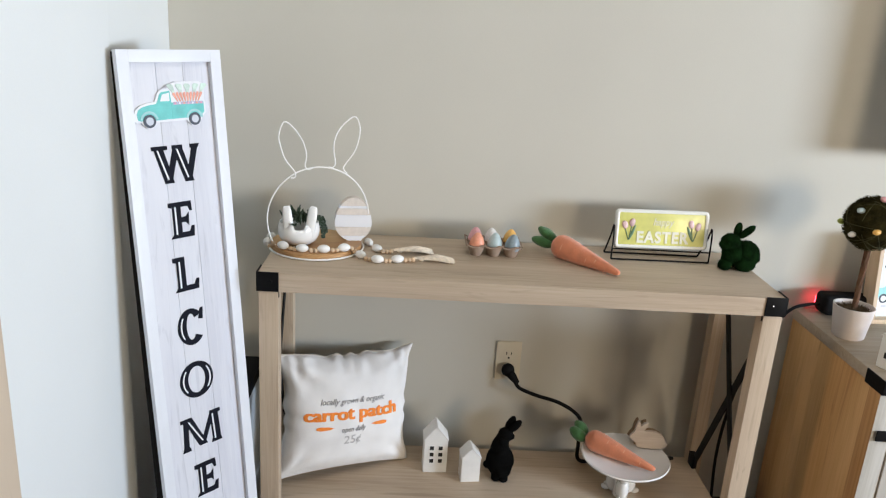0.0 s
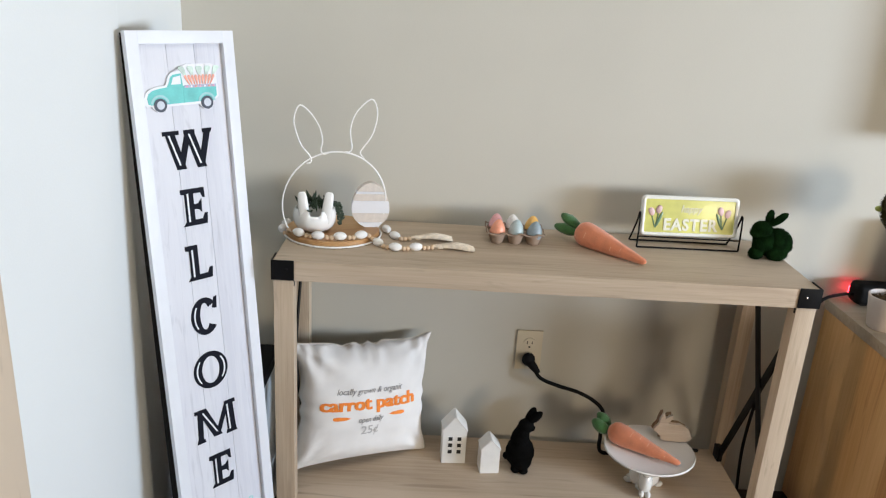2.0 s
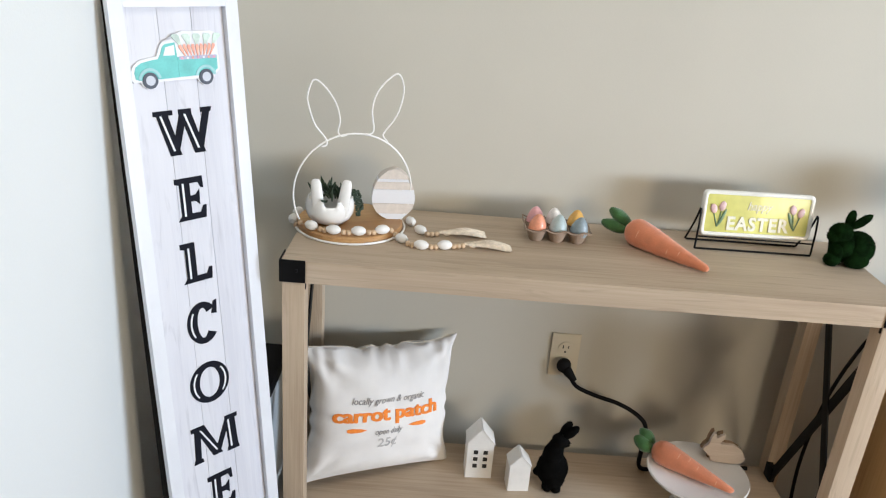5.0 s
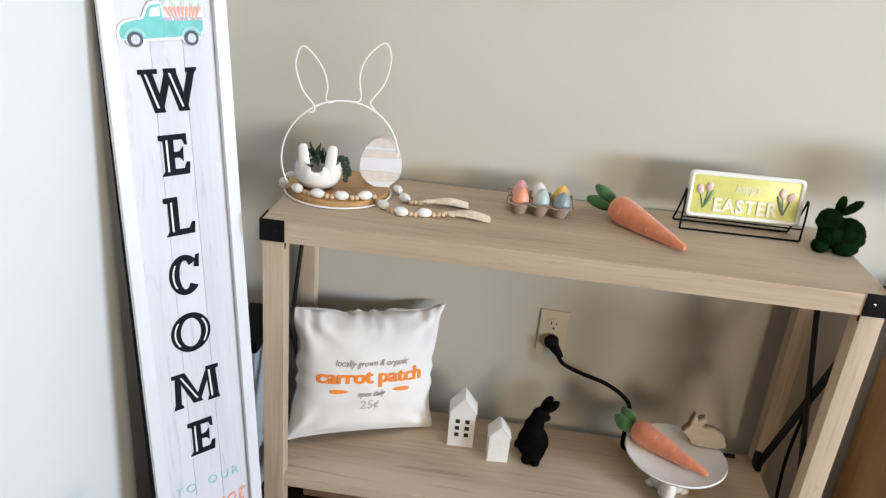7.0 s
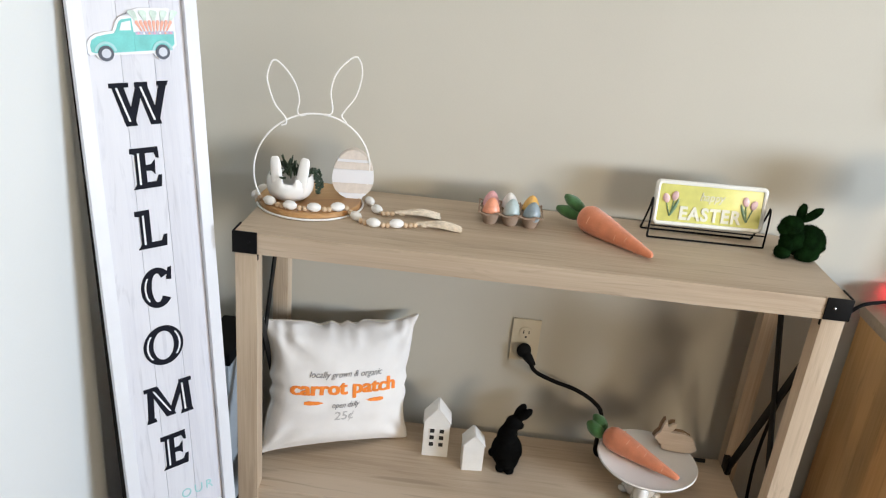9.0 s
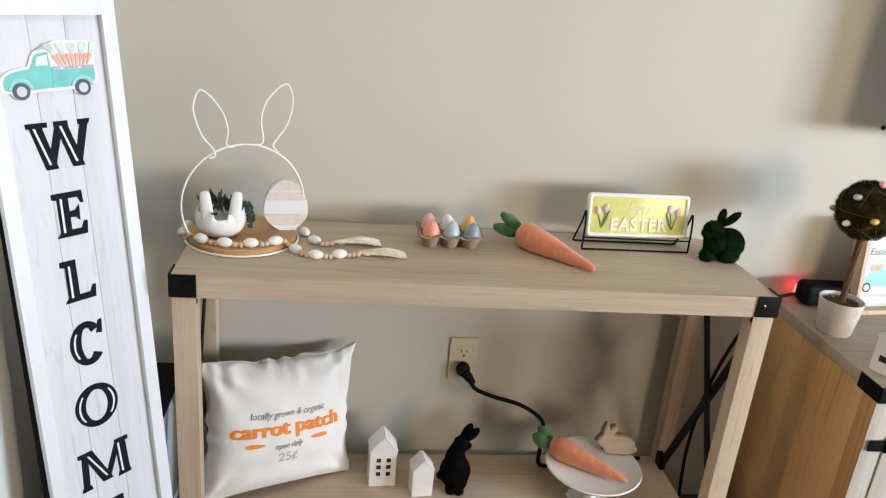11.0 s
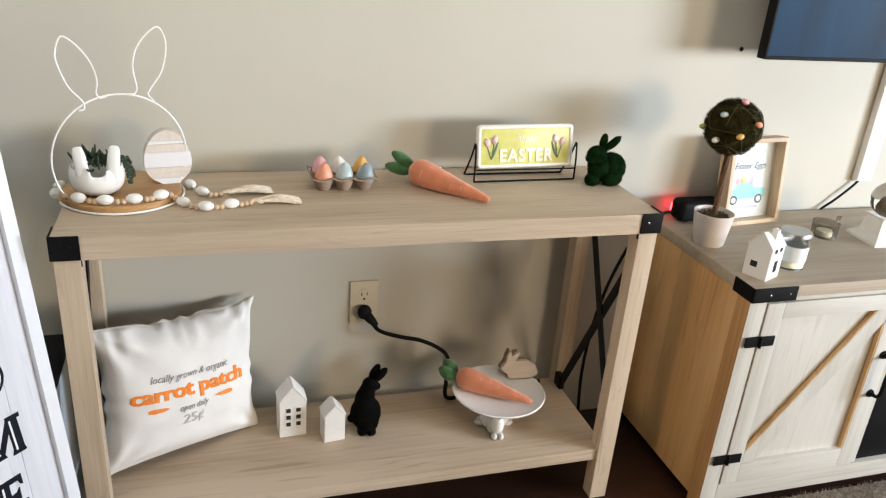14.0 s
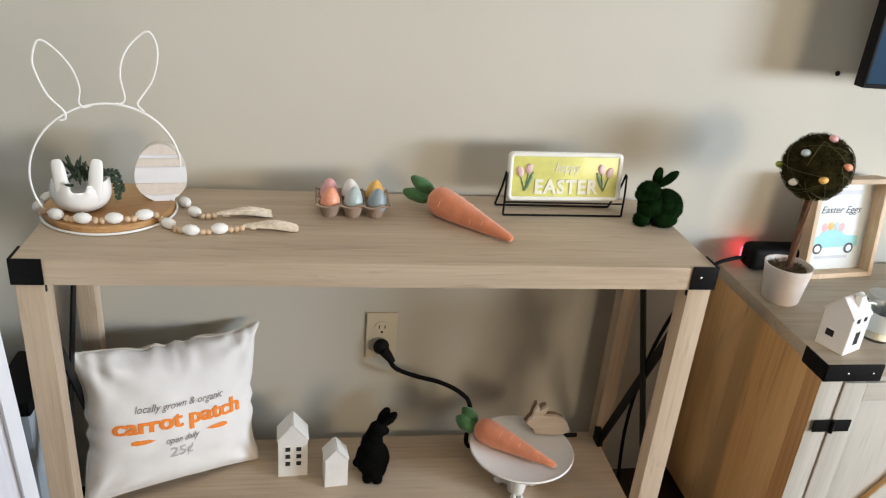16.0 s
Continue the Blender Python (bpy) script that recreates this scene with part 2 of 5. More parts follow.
M_RED_LED, _nt, _n, _l, _b = nodes_of("red_pilot_lamp")
_b.inputs["Emission Color"].default_value, _b.inputs["Emission Strength"].default_value = (1.0, 0.03, 0.05, 1), 9.0


# ---- building helpers ----
def thing(name, m, label, category, group="", kind=""):
    """A top-level thing: an empty at its base, which parents its parts."""
    ob = new(name)
    ob.empty_display_size = 0.05
    ob.matrix_world = m
    return tagged(ob, label, category, group, kind)


def root_of(ob):
    while ob.parent:
        ob = ob.parent
    return ob


def finish(bm, material, smooth):
    bmesh.ops.recalc_face_normals(bm, faces=bm.faces)
    me = bpy.data.meshes.new("mesh")
    bm.to_mesh(me)
    bm.free()
    for m in material if isinstance(material, (list, tuple)) else [material]:
        me.materials.append(m)
    if smooth:
        me.polygons.foreach_set("use_smooth", [True] * len(me.polygons))
        me.set_sharp_from_angle(angle=radians(smooth))
    return me


def part(name, bm, material, parent, label="", smooth=40, placed=False):
    """One mesh under a thing or a part, in the thing's own frame, or, if placed, in the world's."""
    if placed:
        bm.transform(root_of(parent).matrix_basis.inverted())
    ob = new(name, finish(bm, material, smooth))
    ob.parent = parent
    return tagged(ob, label)


def single(name, bm, material, label, category, group="", kind="", smooth=40, base=None):
    """A thing, or a piece of the setting, that is one mesh."""
    base = Vector(base) if base is not None else Vector((0, 0, 0))
    bm.transform(Matrix.Translation(-base))
    ob = new(name, finish(bm, material, smooth))
    ob.location = base
    return tagged(ob, label, category, group, kind)


def box(x0, x1, y0, y1, z0, z1, bevel=0.0, bm=None, m=None, seg=2):
    out = bmesh.new()
    bmesh.ops.create_cube(out, size=1, matrix=Matrix.Translation(((x0 + x1) / 2, (y0 + y1) / 2, (z0 + z1) / 2)) @ Matrix.Diagonal((x1 - x0, y1 - y0, z1 - z0, 1)))
    if bevel:
        bmesh.ops.bevel(out, geom=out.edges[:], offset=bevel, segments=seg, affect="EDGES", profile=0.7)
    if m is not None:
        out.transform(m)
    return join(bm, out)


def join(bm, other):
    if bm is None:
        return other
    me = bpy.data.meshes.new("tmp")
    other.to_mesh(me)
    other.free()
    bm.from_mesh(me)
    bpy.data.meshes.remove(me)
    return bm


def lathe(profile, steps=32, bm=None, m=None):
    """A turned form from (radius, height) pairs."""
    out = bmesh.new()
    rings = []
    for r, z in profile:
        if r < 1e-6:
            rings.append([out.verts.new((0, 0, z))])
        else:
            rings.append([out.verts.new((r * math.cos(2 * math.pi * k / steps), r * math.sin(2 * math.pi * k / steps), z)) for k in range(steps)])
    for a, b in zip(rings, rings[1:]):
        for k in range(steps):
            f = [a[k % len(a)], a[(k + 1) % len(a)], b[(k + 1) % len(b)], b[k % len(b)]]
            f = [v for i, v in enumerate(f) if v not in f[:i]]
            if len(f) > 2:
                out.faces.new(f)
    if m is not None:
        out.transform(m)
    return join(bm, out)


def tube(points, radius, steps=8, closed=False, bm=None, taper=None):
    """A round bar along a line of points."""
    out = bmesh.new()
    pts = [Vector(p) for p in points]
    rings, side = [], None
    n = len(pts)
    for i, p in enumerate(pts):
        a, b = (pts[i - 1], pts[(i + 1) % n]) if closed else (pts[max(i - 1, 0)], pts[min(i + 1, n - 1)])
        t = (b - a).normalized()
        if side is None:
            side = t.orthogonal().normalized()
        side = (side - t * side.dot(t)).normalized()
        up = t.cross(side)
        r = radius * (taper[i] if taper else 1)
        rings.append([out.verts.new(p + r * (math.cos(2 * math.pi * k / steps) * side + math.sin(2 * math.pi * k / steps) * up)) for k in range(steps)])
    for i in range(n if closed else n - 1):
        a, b = rings[i], rings[(i + 1) % n]
        off = 0
        if closed and i == n - 1:
            off = min(range(steps), key=lambda o: (a[0].co - b[o].co).length)
        for k in range(steps):
            out.faces.new((a[k], a[(k + 1) % steps], b[(k + 1 + off) % steps], b[(k + off) % steps]))
    if not closed:
        out.faces.new(rings[0])
        out.faces.new(rings[-1])
    return join(bm, out)


def spline(points, per=8, closed=False):
    """A smooth line through points."""
    p = [Vector(q) for q in points]
    n = len(p)
    out = []
    for i in range(n if closed else n - 1):
        a, b, c, d = (p[(i - 1) % n], p[i], p[(i + 1) % n], p[(i + 2) % n]) if closed else (p[max(i - 1, 0)], p[i], p[i + 1], p[min(i + 2, n - 1)])
        for k in range(per):
            t = k / per
            out.append(0.5 * (2 * b + (c - a) * t + (2 * a - 5 * b + 4 * c - d) * t * t + (3 * b - a - 3 * c + d) * t ** 3))
    if not closed:
        out.append(p[-1])
    return out


def slab(outline, thick, m=None, bm=None, bevel=0.0):
    """A flat piece cut to an outline in x and z, with its front face towards -y."""
    out = bmesh.new()
    front = [out.verts.new((x, 0, z)) for x, z in outline]
    back = [out.verts.new((x, thick, z)) for x, z in outline]
    ff, bf = out.faces.new(front), out.faces.new(back)
    n = len(front)
    for i in range(n):
        out.faces.new((front[i], front[(i + 1) % n], back[(i + 1) % n], back[i]))
    if bevel:
        bmesh.ops.bevel(out, geom=list(ff.edges) + list(bf.edges), offset=bevel, segments=2, affect="EDGES")
    bmesh.ops.triangulate(out, faces=[f for f in out.faces if len(f.verts) > 4])
    if m is not None:
        out.transform(m)
    return join(bm, out)


def ball(centre, radii, m=None, bm=None, u=20, v=14, rough=0.0, freq=40.0):
    out = bmesh.new()
    bmesh.ops.create_uvsphere(out, u_segments=u, v_segments=v, radius=1)
    for q in out.verts:
        k = 1 + rough * noise.noise(q.co * freq * 0.1) if rough else 1
        q.co = Vector((q.co.x * radii[0], q.co.y * radii[1], q.co.z * radii[2])) * k
    t = Matrix.Translation(centre)
    if m is not None:
        t = t @ m
    out.transform(t)
    return join(bm, out)


def rot(rx=0, ry=0, rz=0):
    return pose(0, 0, 0, rx, ry, rz)


def lettering(text, height, m, offset=0.0, thick=0.0008, shear=0.0, spacing=1.0, bm=None, fit_width=None):
    """Words in the built-in font as a mesh, centred, readable from -y, x to the right and z up."""
    cu = bpy.data.curves.new("words", "FONT")
    cu.body, cu.size, cu.align_x, cu.align_y = text, height * 1.35, "CENTER", "CENTER"
    cu.offset, cu.extrude, cu.shear, cu.space_character = offset, thick / 2, shear, spacing
    cu.resolution_u = 3
    ob = bpy.data.objects.new("words", cu)
    scene.collection.objects.link(ob)
    bpy.context.view_layer.update()
    me = bpy.data.meshes.new_from_object(ob.evaluated_get(bpy.context.evaluated_depsgraph_get()))
    out = bmesh.new()
    out.from_mesh(me)
    bpy.data.objects.remove(ob)
    bpy.data.curves.remove(cu)
    bpy.data.meshes.remove(me)
    if fit_width:
        xs = [v.co.x for v in out.verts]
        k = fit_width / (max(xs) - min(xs))
        for v in out.verts:
            v.co.x *= k
    out.transform(m @ rot(90))
    return join(bm, out)


def fur(bm, count, length, width, seed, inner=0.0, droop=0.3):
    """Short blades standing on the faces of a form."""
    rnd = random.Random(seed)
    faces = [f for f in bm.faces]
    areas = [f.calc_area() for f in faces]
    picks = rnd.choices(faces, areas, k=count)
    out = bmesh.new()
    for f in picks:
        w = [rnd.random() for _ in f.verts]
        s = sum(w)
        p = Vector((0, 0, 0))
        for v, k in zip(f.verts, w):
            p += v.co * (k / s)
        n = f.normal
        d = (n + Vector((rnd.uniform(-1, 1), rnd.uniform(-1, 1), rnd.uniform(-1, 1))) * droop).normalized()
        side = d.orthogonal().normalized()
        side = Matrix.Rotation(rnd.uniform(0, 6.28), 3, d) @ side
        L = length * rnd.uniform(0.5, 1.2)
        a, b, c = p - n * inner + side * width, p - n * inner - side * width, p + d * L
        out.faces.new([out.verts.new(q) for q in (a, b, c)])
    return out


# ---- the room ----
RIGHT, FRONT, LEFT, HIGH = 4.3, -4.2, -2.4, 2.45
single("floor", box(LEFT - 0.1, RIGHT + 0.1, FRONT - 0.1, 0.1, -0.12, -0.004), M_FLOOR, "dark reddish brown wood plank floor", "floor", kind="structure")
single("ceiling", box(LEFT - 0.1, RIGHT + 0.1, FRONT - 0.1, 0.1, HIGH, HIGH + 0.1), M_CEILING, "unseen ceiling darkened to cut bounced light", "ceiling", kind="structure")
single("wall_north", box(LEFT - 0.1, RIGHT + 0.1, 0.0, 0.12, -0.004, HIGH), M_WALL, "greige painted plaster wall behind the console table", "wall", kind="structure", smooth=0)
single("wall_west_niche", box(-0.40, -0.28, -0.429, -0.001, -0.004, HIGH), M_WHITE_WALL, "white painted wall beside the welcome sign", "wall", kind="structure", smooth=0)
single("wall_west", box(-0.40, -0.254, -0.912, -0.431, -0.004, HIGH, 0.004), M_WHITE_WALL, "white painted projecting wall end", "wall", kind="structure", smooth=0)
single("wall_east", box(RIGHT, RIGHT + 0.1, FRONT, -2.83, -0.004, HIGH, bm=box(RIGHT, RIGHT + 0.1, -1.51, 0.0, -0.004, HIGH, bm=box(RIGHT, RIGHT + 0.1, -2.83, -1.51, 1.44, HIGH, bm=box(RIGHT, RIGHT + 0.1, -2.83, -1.51, -0.004, 0.90)))), M_FAR_WALL, "unseen wall darkened to cut bounced light, with a window opening", "wall", kind="structure", smooth=0)
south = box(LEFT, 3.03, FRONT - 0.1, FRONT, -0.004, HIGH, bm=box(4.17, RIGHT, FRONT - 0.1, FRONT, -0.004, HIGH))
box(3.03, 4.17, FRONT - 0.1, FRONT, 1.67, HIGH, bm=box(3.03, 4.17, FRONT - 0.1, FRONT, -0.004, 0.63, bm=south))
single("wall_south", south, M_FAR_WALL, "unseen wall darkened to cut bounced light, with a window opening", "wall", kind="structure", smooth=0)
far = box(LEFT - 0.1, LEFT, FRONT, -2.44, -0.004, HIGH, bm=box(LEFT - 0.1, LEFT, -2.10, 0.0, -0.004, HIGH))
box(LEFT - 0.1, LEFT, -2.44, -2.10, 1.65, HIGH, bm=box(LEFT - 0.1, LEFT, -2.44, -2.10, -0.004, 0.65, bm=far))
single("wall_far_west", far, M_FAR_WALL, "unseen wall darkened to cut bounced light, with a window opening", "wall", kind="structure", smooth=0)
casing = thing("door_casing", pose(-0.30, -1.03, 0), "tan wooden door casing on the wall end", "door casing", kind="structure")
part("casing_board", box(-0.40, -0.240, -1.03, -0.914, 0.0, 2.08, 0.004), M_OAK_Z, casing, placed=True)


# ---- the console table ----
D, W, H, S = -0.355, 1.17, 0.755, 0.145


def console_table():
    t = thing("console_table", pose(W / 2, D / 2, 0), "light greyed oak farmhouse console table with black metal corner brackets", "console table")
    part("tabletop", box(0.0, W, D, -0.020, H - 0.044, H, 0.0022), M_OAK_X, t, placed=True)
    part("shelf", box(0.020, W - 0.020, D + 0.008, -0.032, S - 0.030, S, 0.002), M_OAK_X, t, placed=True)
    for x, y, wide in ((0.0015, D + 0.0015, 0.043), (W - 0.0445, D + 0.0015, 0.043), (-0.006, -0.064, 0.036), (W - 0.030, -0.064, 0.036)):
        part("leg", box(x, x + wide, y, y + 0.038, 0.0, H - 0.0445, 0.0018), M_OAK_Z, t, placed=True)
    for x in (0.020, W - 0.032):
        for name, a, b in (("brace", (-0.105, H - 0.046), (-0.318, 0.27)), ("brace", (-0.080, S + 0.002), (-0.322, 0.635))):
            y0, z0 = a
            y1, z1 = b
            long = math.hypot(y1 - y0, z1 - z0)
            off = 0.0 if z0 > z1 else 0.0045
            m = Matrix.Translation((x + off, y0, z0)) @ rot(math.degrees(math.atan2(z1 - z0, y1 - y0)))
            bar = part(name, box(0, 0.004, 0, long, -0.0115, 0.0115, 0.001, m=m), M_BLACK, t, "black flat steel brace", placed=True)
            e = Matrix.Translation((x + off, *((y0, z0) if z0 < z1 else (y1, z1))))
            part("brace_foot", box(-0.004, 0.010, -0.014, 0.020, 0.0, 0.038, 0.002, m=e), M_BLACK, bar, placed=True)
    for x, s in ((0.0, 1), (W, -1)):
        b = box(-0.0025, 0.046, D - 0.0028, D + 0.0005, H - 0.0425, H + 0.0022, 0.0012)
        box(-0.0028, 0.0005, D - 0.0028, D + 0.047, H - 0.0425, H + 0.0022, 0.0012, bm=b)
        bm = b
        bm.transform(Matrix.Translation((x, 0, 0)) @ Matrix.Diagonal((s, 1, 1, 1)))
        br = part("corner_bracket", bm, M_BLACK, t, "black metal corner bracket", placed=True)
        for dx in (0.030,):
            part("screw", ball((x + s * dx, D - 0.0035, H - 0.018), (0.0032, 0.0016, 0.0032), u=10, v=6), M_STEEL if s < 0 else M_BLACK, br, placed=True)
        part("bolt", box(x + s * 0.043 - 0.003, x + s * 0.043 + 0.003, D + 0.004, D + 0.010, H - 0.058, H - 0.044, 0.001), M_BLACK, t, placed=True)
    return t


console_table()


# ---- the tall welcome sign ----
SU, SN = Vector((0.673, 0.740, 0.0)).normalized(), None
SD = Vector((0.0790, -0.0735, -0.9942)).normalized()
SD = (SD - SU * SD.dot(SU)).normalized()
SN = SU.cross(-SD).normalized()  # the way its face looks
STL = Vector((-0.232, -0.464, 1.214))
SW, SH = 0.2215, 1.219
# local x along the width, y into the board, z up; the origin is the lower left corner
SIGN = Matrix((SU, -SN, -SD)).transposed().to_4x4()
SIGN.translation = STL + SD * SH
if SN.dot(Vector((0.3, -1.7, 1.3)) - STL) < 0:
    SN = -SN


def bar2(x0, z0, x1, z1, w0, w1=None):
    """A straight stroke as an outline."""
    w1 = w0 if w1 is None else w1
    return [(x0 - w0 / 2, z0), (x0 + w0 / 2, z0), (x1 + w1 / 2, z1), (x1 - w1 / 2, z1)]


def arc(cx, cz, rx, rz, w, a0, a1, n=20, k=1.0):
    outer = [(cx + rx * math.cos(radians(a0 + (a1 - a0) * i / n)), cz + rz * math.sin(radians(a0 + (a1 - a0) * i / n))) for i in range(n + 1)]
    inner = [(cx + (rx - w) * math.cos(radians(a0 + (a1 - a0) * i / n)), cz + (rz - w * k) * math.sin(radians(a0 + (a1 - a0) * i / n))) for i in range(n + 1)]
    return outer, inner


def ribbon(outer, inner, y, thick, bm=None):
    out = bmesh.new()
    n = len(outer)
    a = [out.verts.new((x, y, z)) for x, z in outer]
    b = [out.verts.new((x, y, z)) for x, z in inner]
    c = [out.verts.new((x, y + thick, z)) for x, z in outer]
    d = [out.verts.new((x, y + thick, z)) for x, z in inner]
    for i in range(n - 1):
        out.faces.new((a[i], a[i + 1], b[i + 1], b[i]))
        out.faces.new((a[i], c[i], c[i + 1], a[i + 1]))
        out.faces.new((b[i], b[i + 1], d[i + 1], d[i]))
    for i in (0, n - 1):
        out.faces.new((a[i], b[i], d[i], c[i]))
    return join(bm, out)


def letter(kind, w, h):
    """A heavy serif capital and its white inline, in a box of w by h: two lists of outlines."""
    s, q = 0.019, 0.010
    ink, line = [], []
    if kind in "EL":
        ink.append([(0.008, 0), (0.008 + s, 0), (0.008 + s, h), (0.008, h)])
        ink.append([(0, h - 0.009), (0.008, h - 0.011), (0.008, h), (0, h)])
        ink.append([(0.001, 0), (0.008, 0), (0.008, 0.009)])
        ink.append([(0.027, 0), (w - 0.002, 0), (w, 0.022), (w - 0.006, 0.022), (w - 0.011, 0.011), (0.027, 0.011)])
        if kind == "E":
            ink.append([(0.027, h), (w - 0.004, h), (w - 0.003, h - 0.021), (w - 0.008, h - 0.020), (w - 0.012, h - 0.010), (0.027, h - 0.010)])
            ink.append([(0.027, h / 2 - 0.005), (w - 0.018, h / 2 - 0.006), (w - 0.012, h / 2 - 0.013), (w - 0.011, h / 2 + 0.014), (w - 0.018, h / 2 + 0.006), (0.027, h / 2 + 0.005)])
        line.append([(0.0125, 0.008), (0.0160, 0.008), (0.0160, h - 0.009), (0.0125, h - 0.009)])
    elif kind == "W":
        a, b = w * 0.30, w * 0.70
        ink += [bar2(a + 0.002, 0, 0.013, h, 0.020), bar2(a, 0, w * 0.5, h * 0.92, 0.013), bar2(b + 0.004, 0, w * 0.52, h, 0.020), bar2(b + 0.002, 0, w - 0.009, h, 0.013)]
        ink += [[(0, h - 0.008), (w * 0.32, h - 0.008), (w * 0.32, h), (0, h)], [(w * 0.42, h - 0.008), (w * 0.64, h - 0.008), (w * 0.64, h), (w * 0.42, h)], [(w * 0.8, h - 0.008), (w - 0.003, h - 0.008), (w, h), (w * 0.8, h)]]
        line += [bar2(a - 0.001, 0.008, 0.012, h - 0.008, 0.0036), bar2(b + 0.001, 0.008, w * 0.515, h - 0.008, 0.0036)]
    elif kind == "M":
        ink += [bar2(0.009, 0, 0.013, h, 0.012), bar2(w * 0.52, 0.004, 0.017, h, 0.020), bar2(w * 0.50, 0.004, w - 0.018, h, 0.011), bar2(w - 0.012, 0, w - 0.016, h, 0.020)]
        ink += [[(0.0, h - 0.008), (0.022, h - 0.008), (0.022, h), (0.0, h)], [(0.0, 0), (0.020, 0), (0.018, 0.008), (0.002, 0.008)], [(w - 0.026, h - 0.008), (w, h - 0.008), (w, h), (w - 0.026, h)], [(w - 0.026, 0), (w, 0), (w - 0.002, 0.008), (w - 0.024, 0.008)]]
        line += [bar2(w * 0.50, 0.014, 0.018, h - 0.008, 0.0036), bar2(w - 0.017, 0.008, w - 0.020, h - 0.008, 0.0036)]
    return ink, line


def welcome_sign():
    t = thing("welcome_sign", SIGN, "tall white framed wooden welcome sign leaning in the corner", "porch sign")
    f, d = 0.0235, 0.026
    part("backing", box(0.003, SW - 0.003, 0.0165, d, 0.003, SH - 0.003), M_SIGN_BACK, t, "hardboard backing darkened for the shade behind the sign")
    # added dark tapered strips that stand in for the shade behind the sign
    for x in (0.004, SW - 0.034):
        shade_wedge = box(x, x + 0.030, d + 0.0005, 0.054, 0.003, SH - 0.012)
        for v in shade_wedge.verts:
            if v.co.z > 0.5 and v.co.y > d + 0.01:
                v.co.y = d + 0.004
        part("gap_shade", shade_wedge, M_SIGN_BACK, t, "dark strip standing in for the shade behind the sign", smooth=0)
    for name, b in (("stile", (0, f, 0, SH)), ("stile", (SW - f, SW, 0, SH)), ("rail", (f + 0.0001, SW - f - 0.0001, SH - f, SH)), ("rail", (f + 0.0004, SW - f - 0.0004, 0, f))):
        part(name, box(b[0], b[1], 0.0, 0.0135, b[2], b[3], 0.0005), M_SIGN_FRAME, t, "white painted frame piece")
    x0, n = f + 0.0004, 3
    wide = (SW - 2 * f - 0.0008) / n
    for k in range(n):
        part("plank", box(x0 + k * wide + 0.0003, x0 + (k + 1) * wide - 0.0003, 0.0115, 0.016, f, SH - f, 0.0004), M_SIGN_PLANK, t, "whitewashed plank")
    face = 0.0100
    spec = (("W", 0.055, 0.160, 0.185, 0.260), ("E", 0.078, 0.133, 0.300, 0.374), ("L", 0.075, 0.132, 0.414, 0.487), ("C", 0.072, 0.134, 0.527, 0.607),
            ("O", 0.064, 0.143, 0.645, 0.726), ("M", 0.055, 0.151, 0.767, 0.842), ("E", 0.077, 0.132, 0.880, 0.956))
    for kind, a, b, top, low in spec:
        w, h = b - a, low - top
        m = Matrix.Translation((a, face, SH - low))
        bm, wm = bmesh.new(), []
        if kind in "CO":
            a0, a1 = (40, 322) if kind == "C" else (0, 360)
            o, i = arc(w / 2, h / 2, w / 2, h / 2, 0.019 if kind == "O" else 0.020, a0, a1, 36, 0.55)
            ribbon(o, i, 0, 0.0016, bm)
            if kind == "C":
                slab([(w - 0.013, h - 0.026), (w - 0.003, h - 0.028), (w - 0.001, h - 0.002), (w - 0.008, h - 0.004)], 0.0016, bm=bm)
            for c0, c1 in (((140, 222),) if kind == "C" else ((138, 222), (318, 402))):
                o, i = arc(w / 2, h / 2, w / 2 - 0.006, h / 2 - 0.004, 0.0034, c0, c1, 12, 0.5)
                wm.append(ribbon(o, i, -0.0004, 0.0006))
        else:
            ink, line = letter(kind, w, h)
            for n, o in enumerate(ink):
                slab(o, 0.0016, bm=bm, m=Matrix.Translation((0, -0.00005 * n, 0)))
            for o in line:
                wm.append(slab(o, 0.0006, m=Matrix.Translation((0, -0.0008, 0))))
        bm.transform(m)
        p = part("letter", bm, M_INK, t, "raised navy black serif letter", smooth=0)
        for w in wm:
            w.transform(m)
            part("inline", w, M_WHITE_INK, p, "white inline stroke", smooth=0)
    # the raised truck cut-out
    m = Matrix.Translation((0.026, 0.0, SH - 0.148))
    def at(y):
        return m @ Matrix.Translation((0, y, 0))
    rim = [(0.001, 0.014), (0.001, 0.028), (0.005, 0.037), (0.016, 0.0445), (0.032, 0.048), (0.045, 0.0495), (0.048, 0.056), (0.052, 0.066), (0.058, 0.072), (0.076, 0.0745), (0.080, 0.083), (0.092, 0.087), (0.142, 0.087), (0.151, 0.084), (0.1545, 0.078), (0.1540, 0.050), (0.1555, 0.045), (0.1555, 0.024),
           (0.145, 0.015), (0.141, 0.006), (0.134, 0.0), (0.122, 0.0), (0.115, 0.006), (0.112, 0.011), (0.046, 0.010), (0.043, 0.005), (0.036, 0.0), (0.024, 0.0), (0.017, 0.006), (0.014, 0.0115), (0.004, 0.0105)]
    truck = part("truck_cutout", slab(rim, 0.0035, at(0.0070)), M_WHITE_INK, t, "white edged raised truck cut-out", smooth=0)
    body = [(0.007, 0.016), (0.0055, 0.026), (0.009, 0.035), (0.018, 0.0405), (0.032, 0.0435), (0.047, 0.0455), (0.051, 0.052), (0.056, 0.064), (0.061, 0.068), (0.078, 0.070), (0.080, 0.047), (0.080, 0.015), (0.048, 0.014), (0.012, 0.014)]
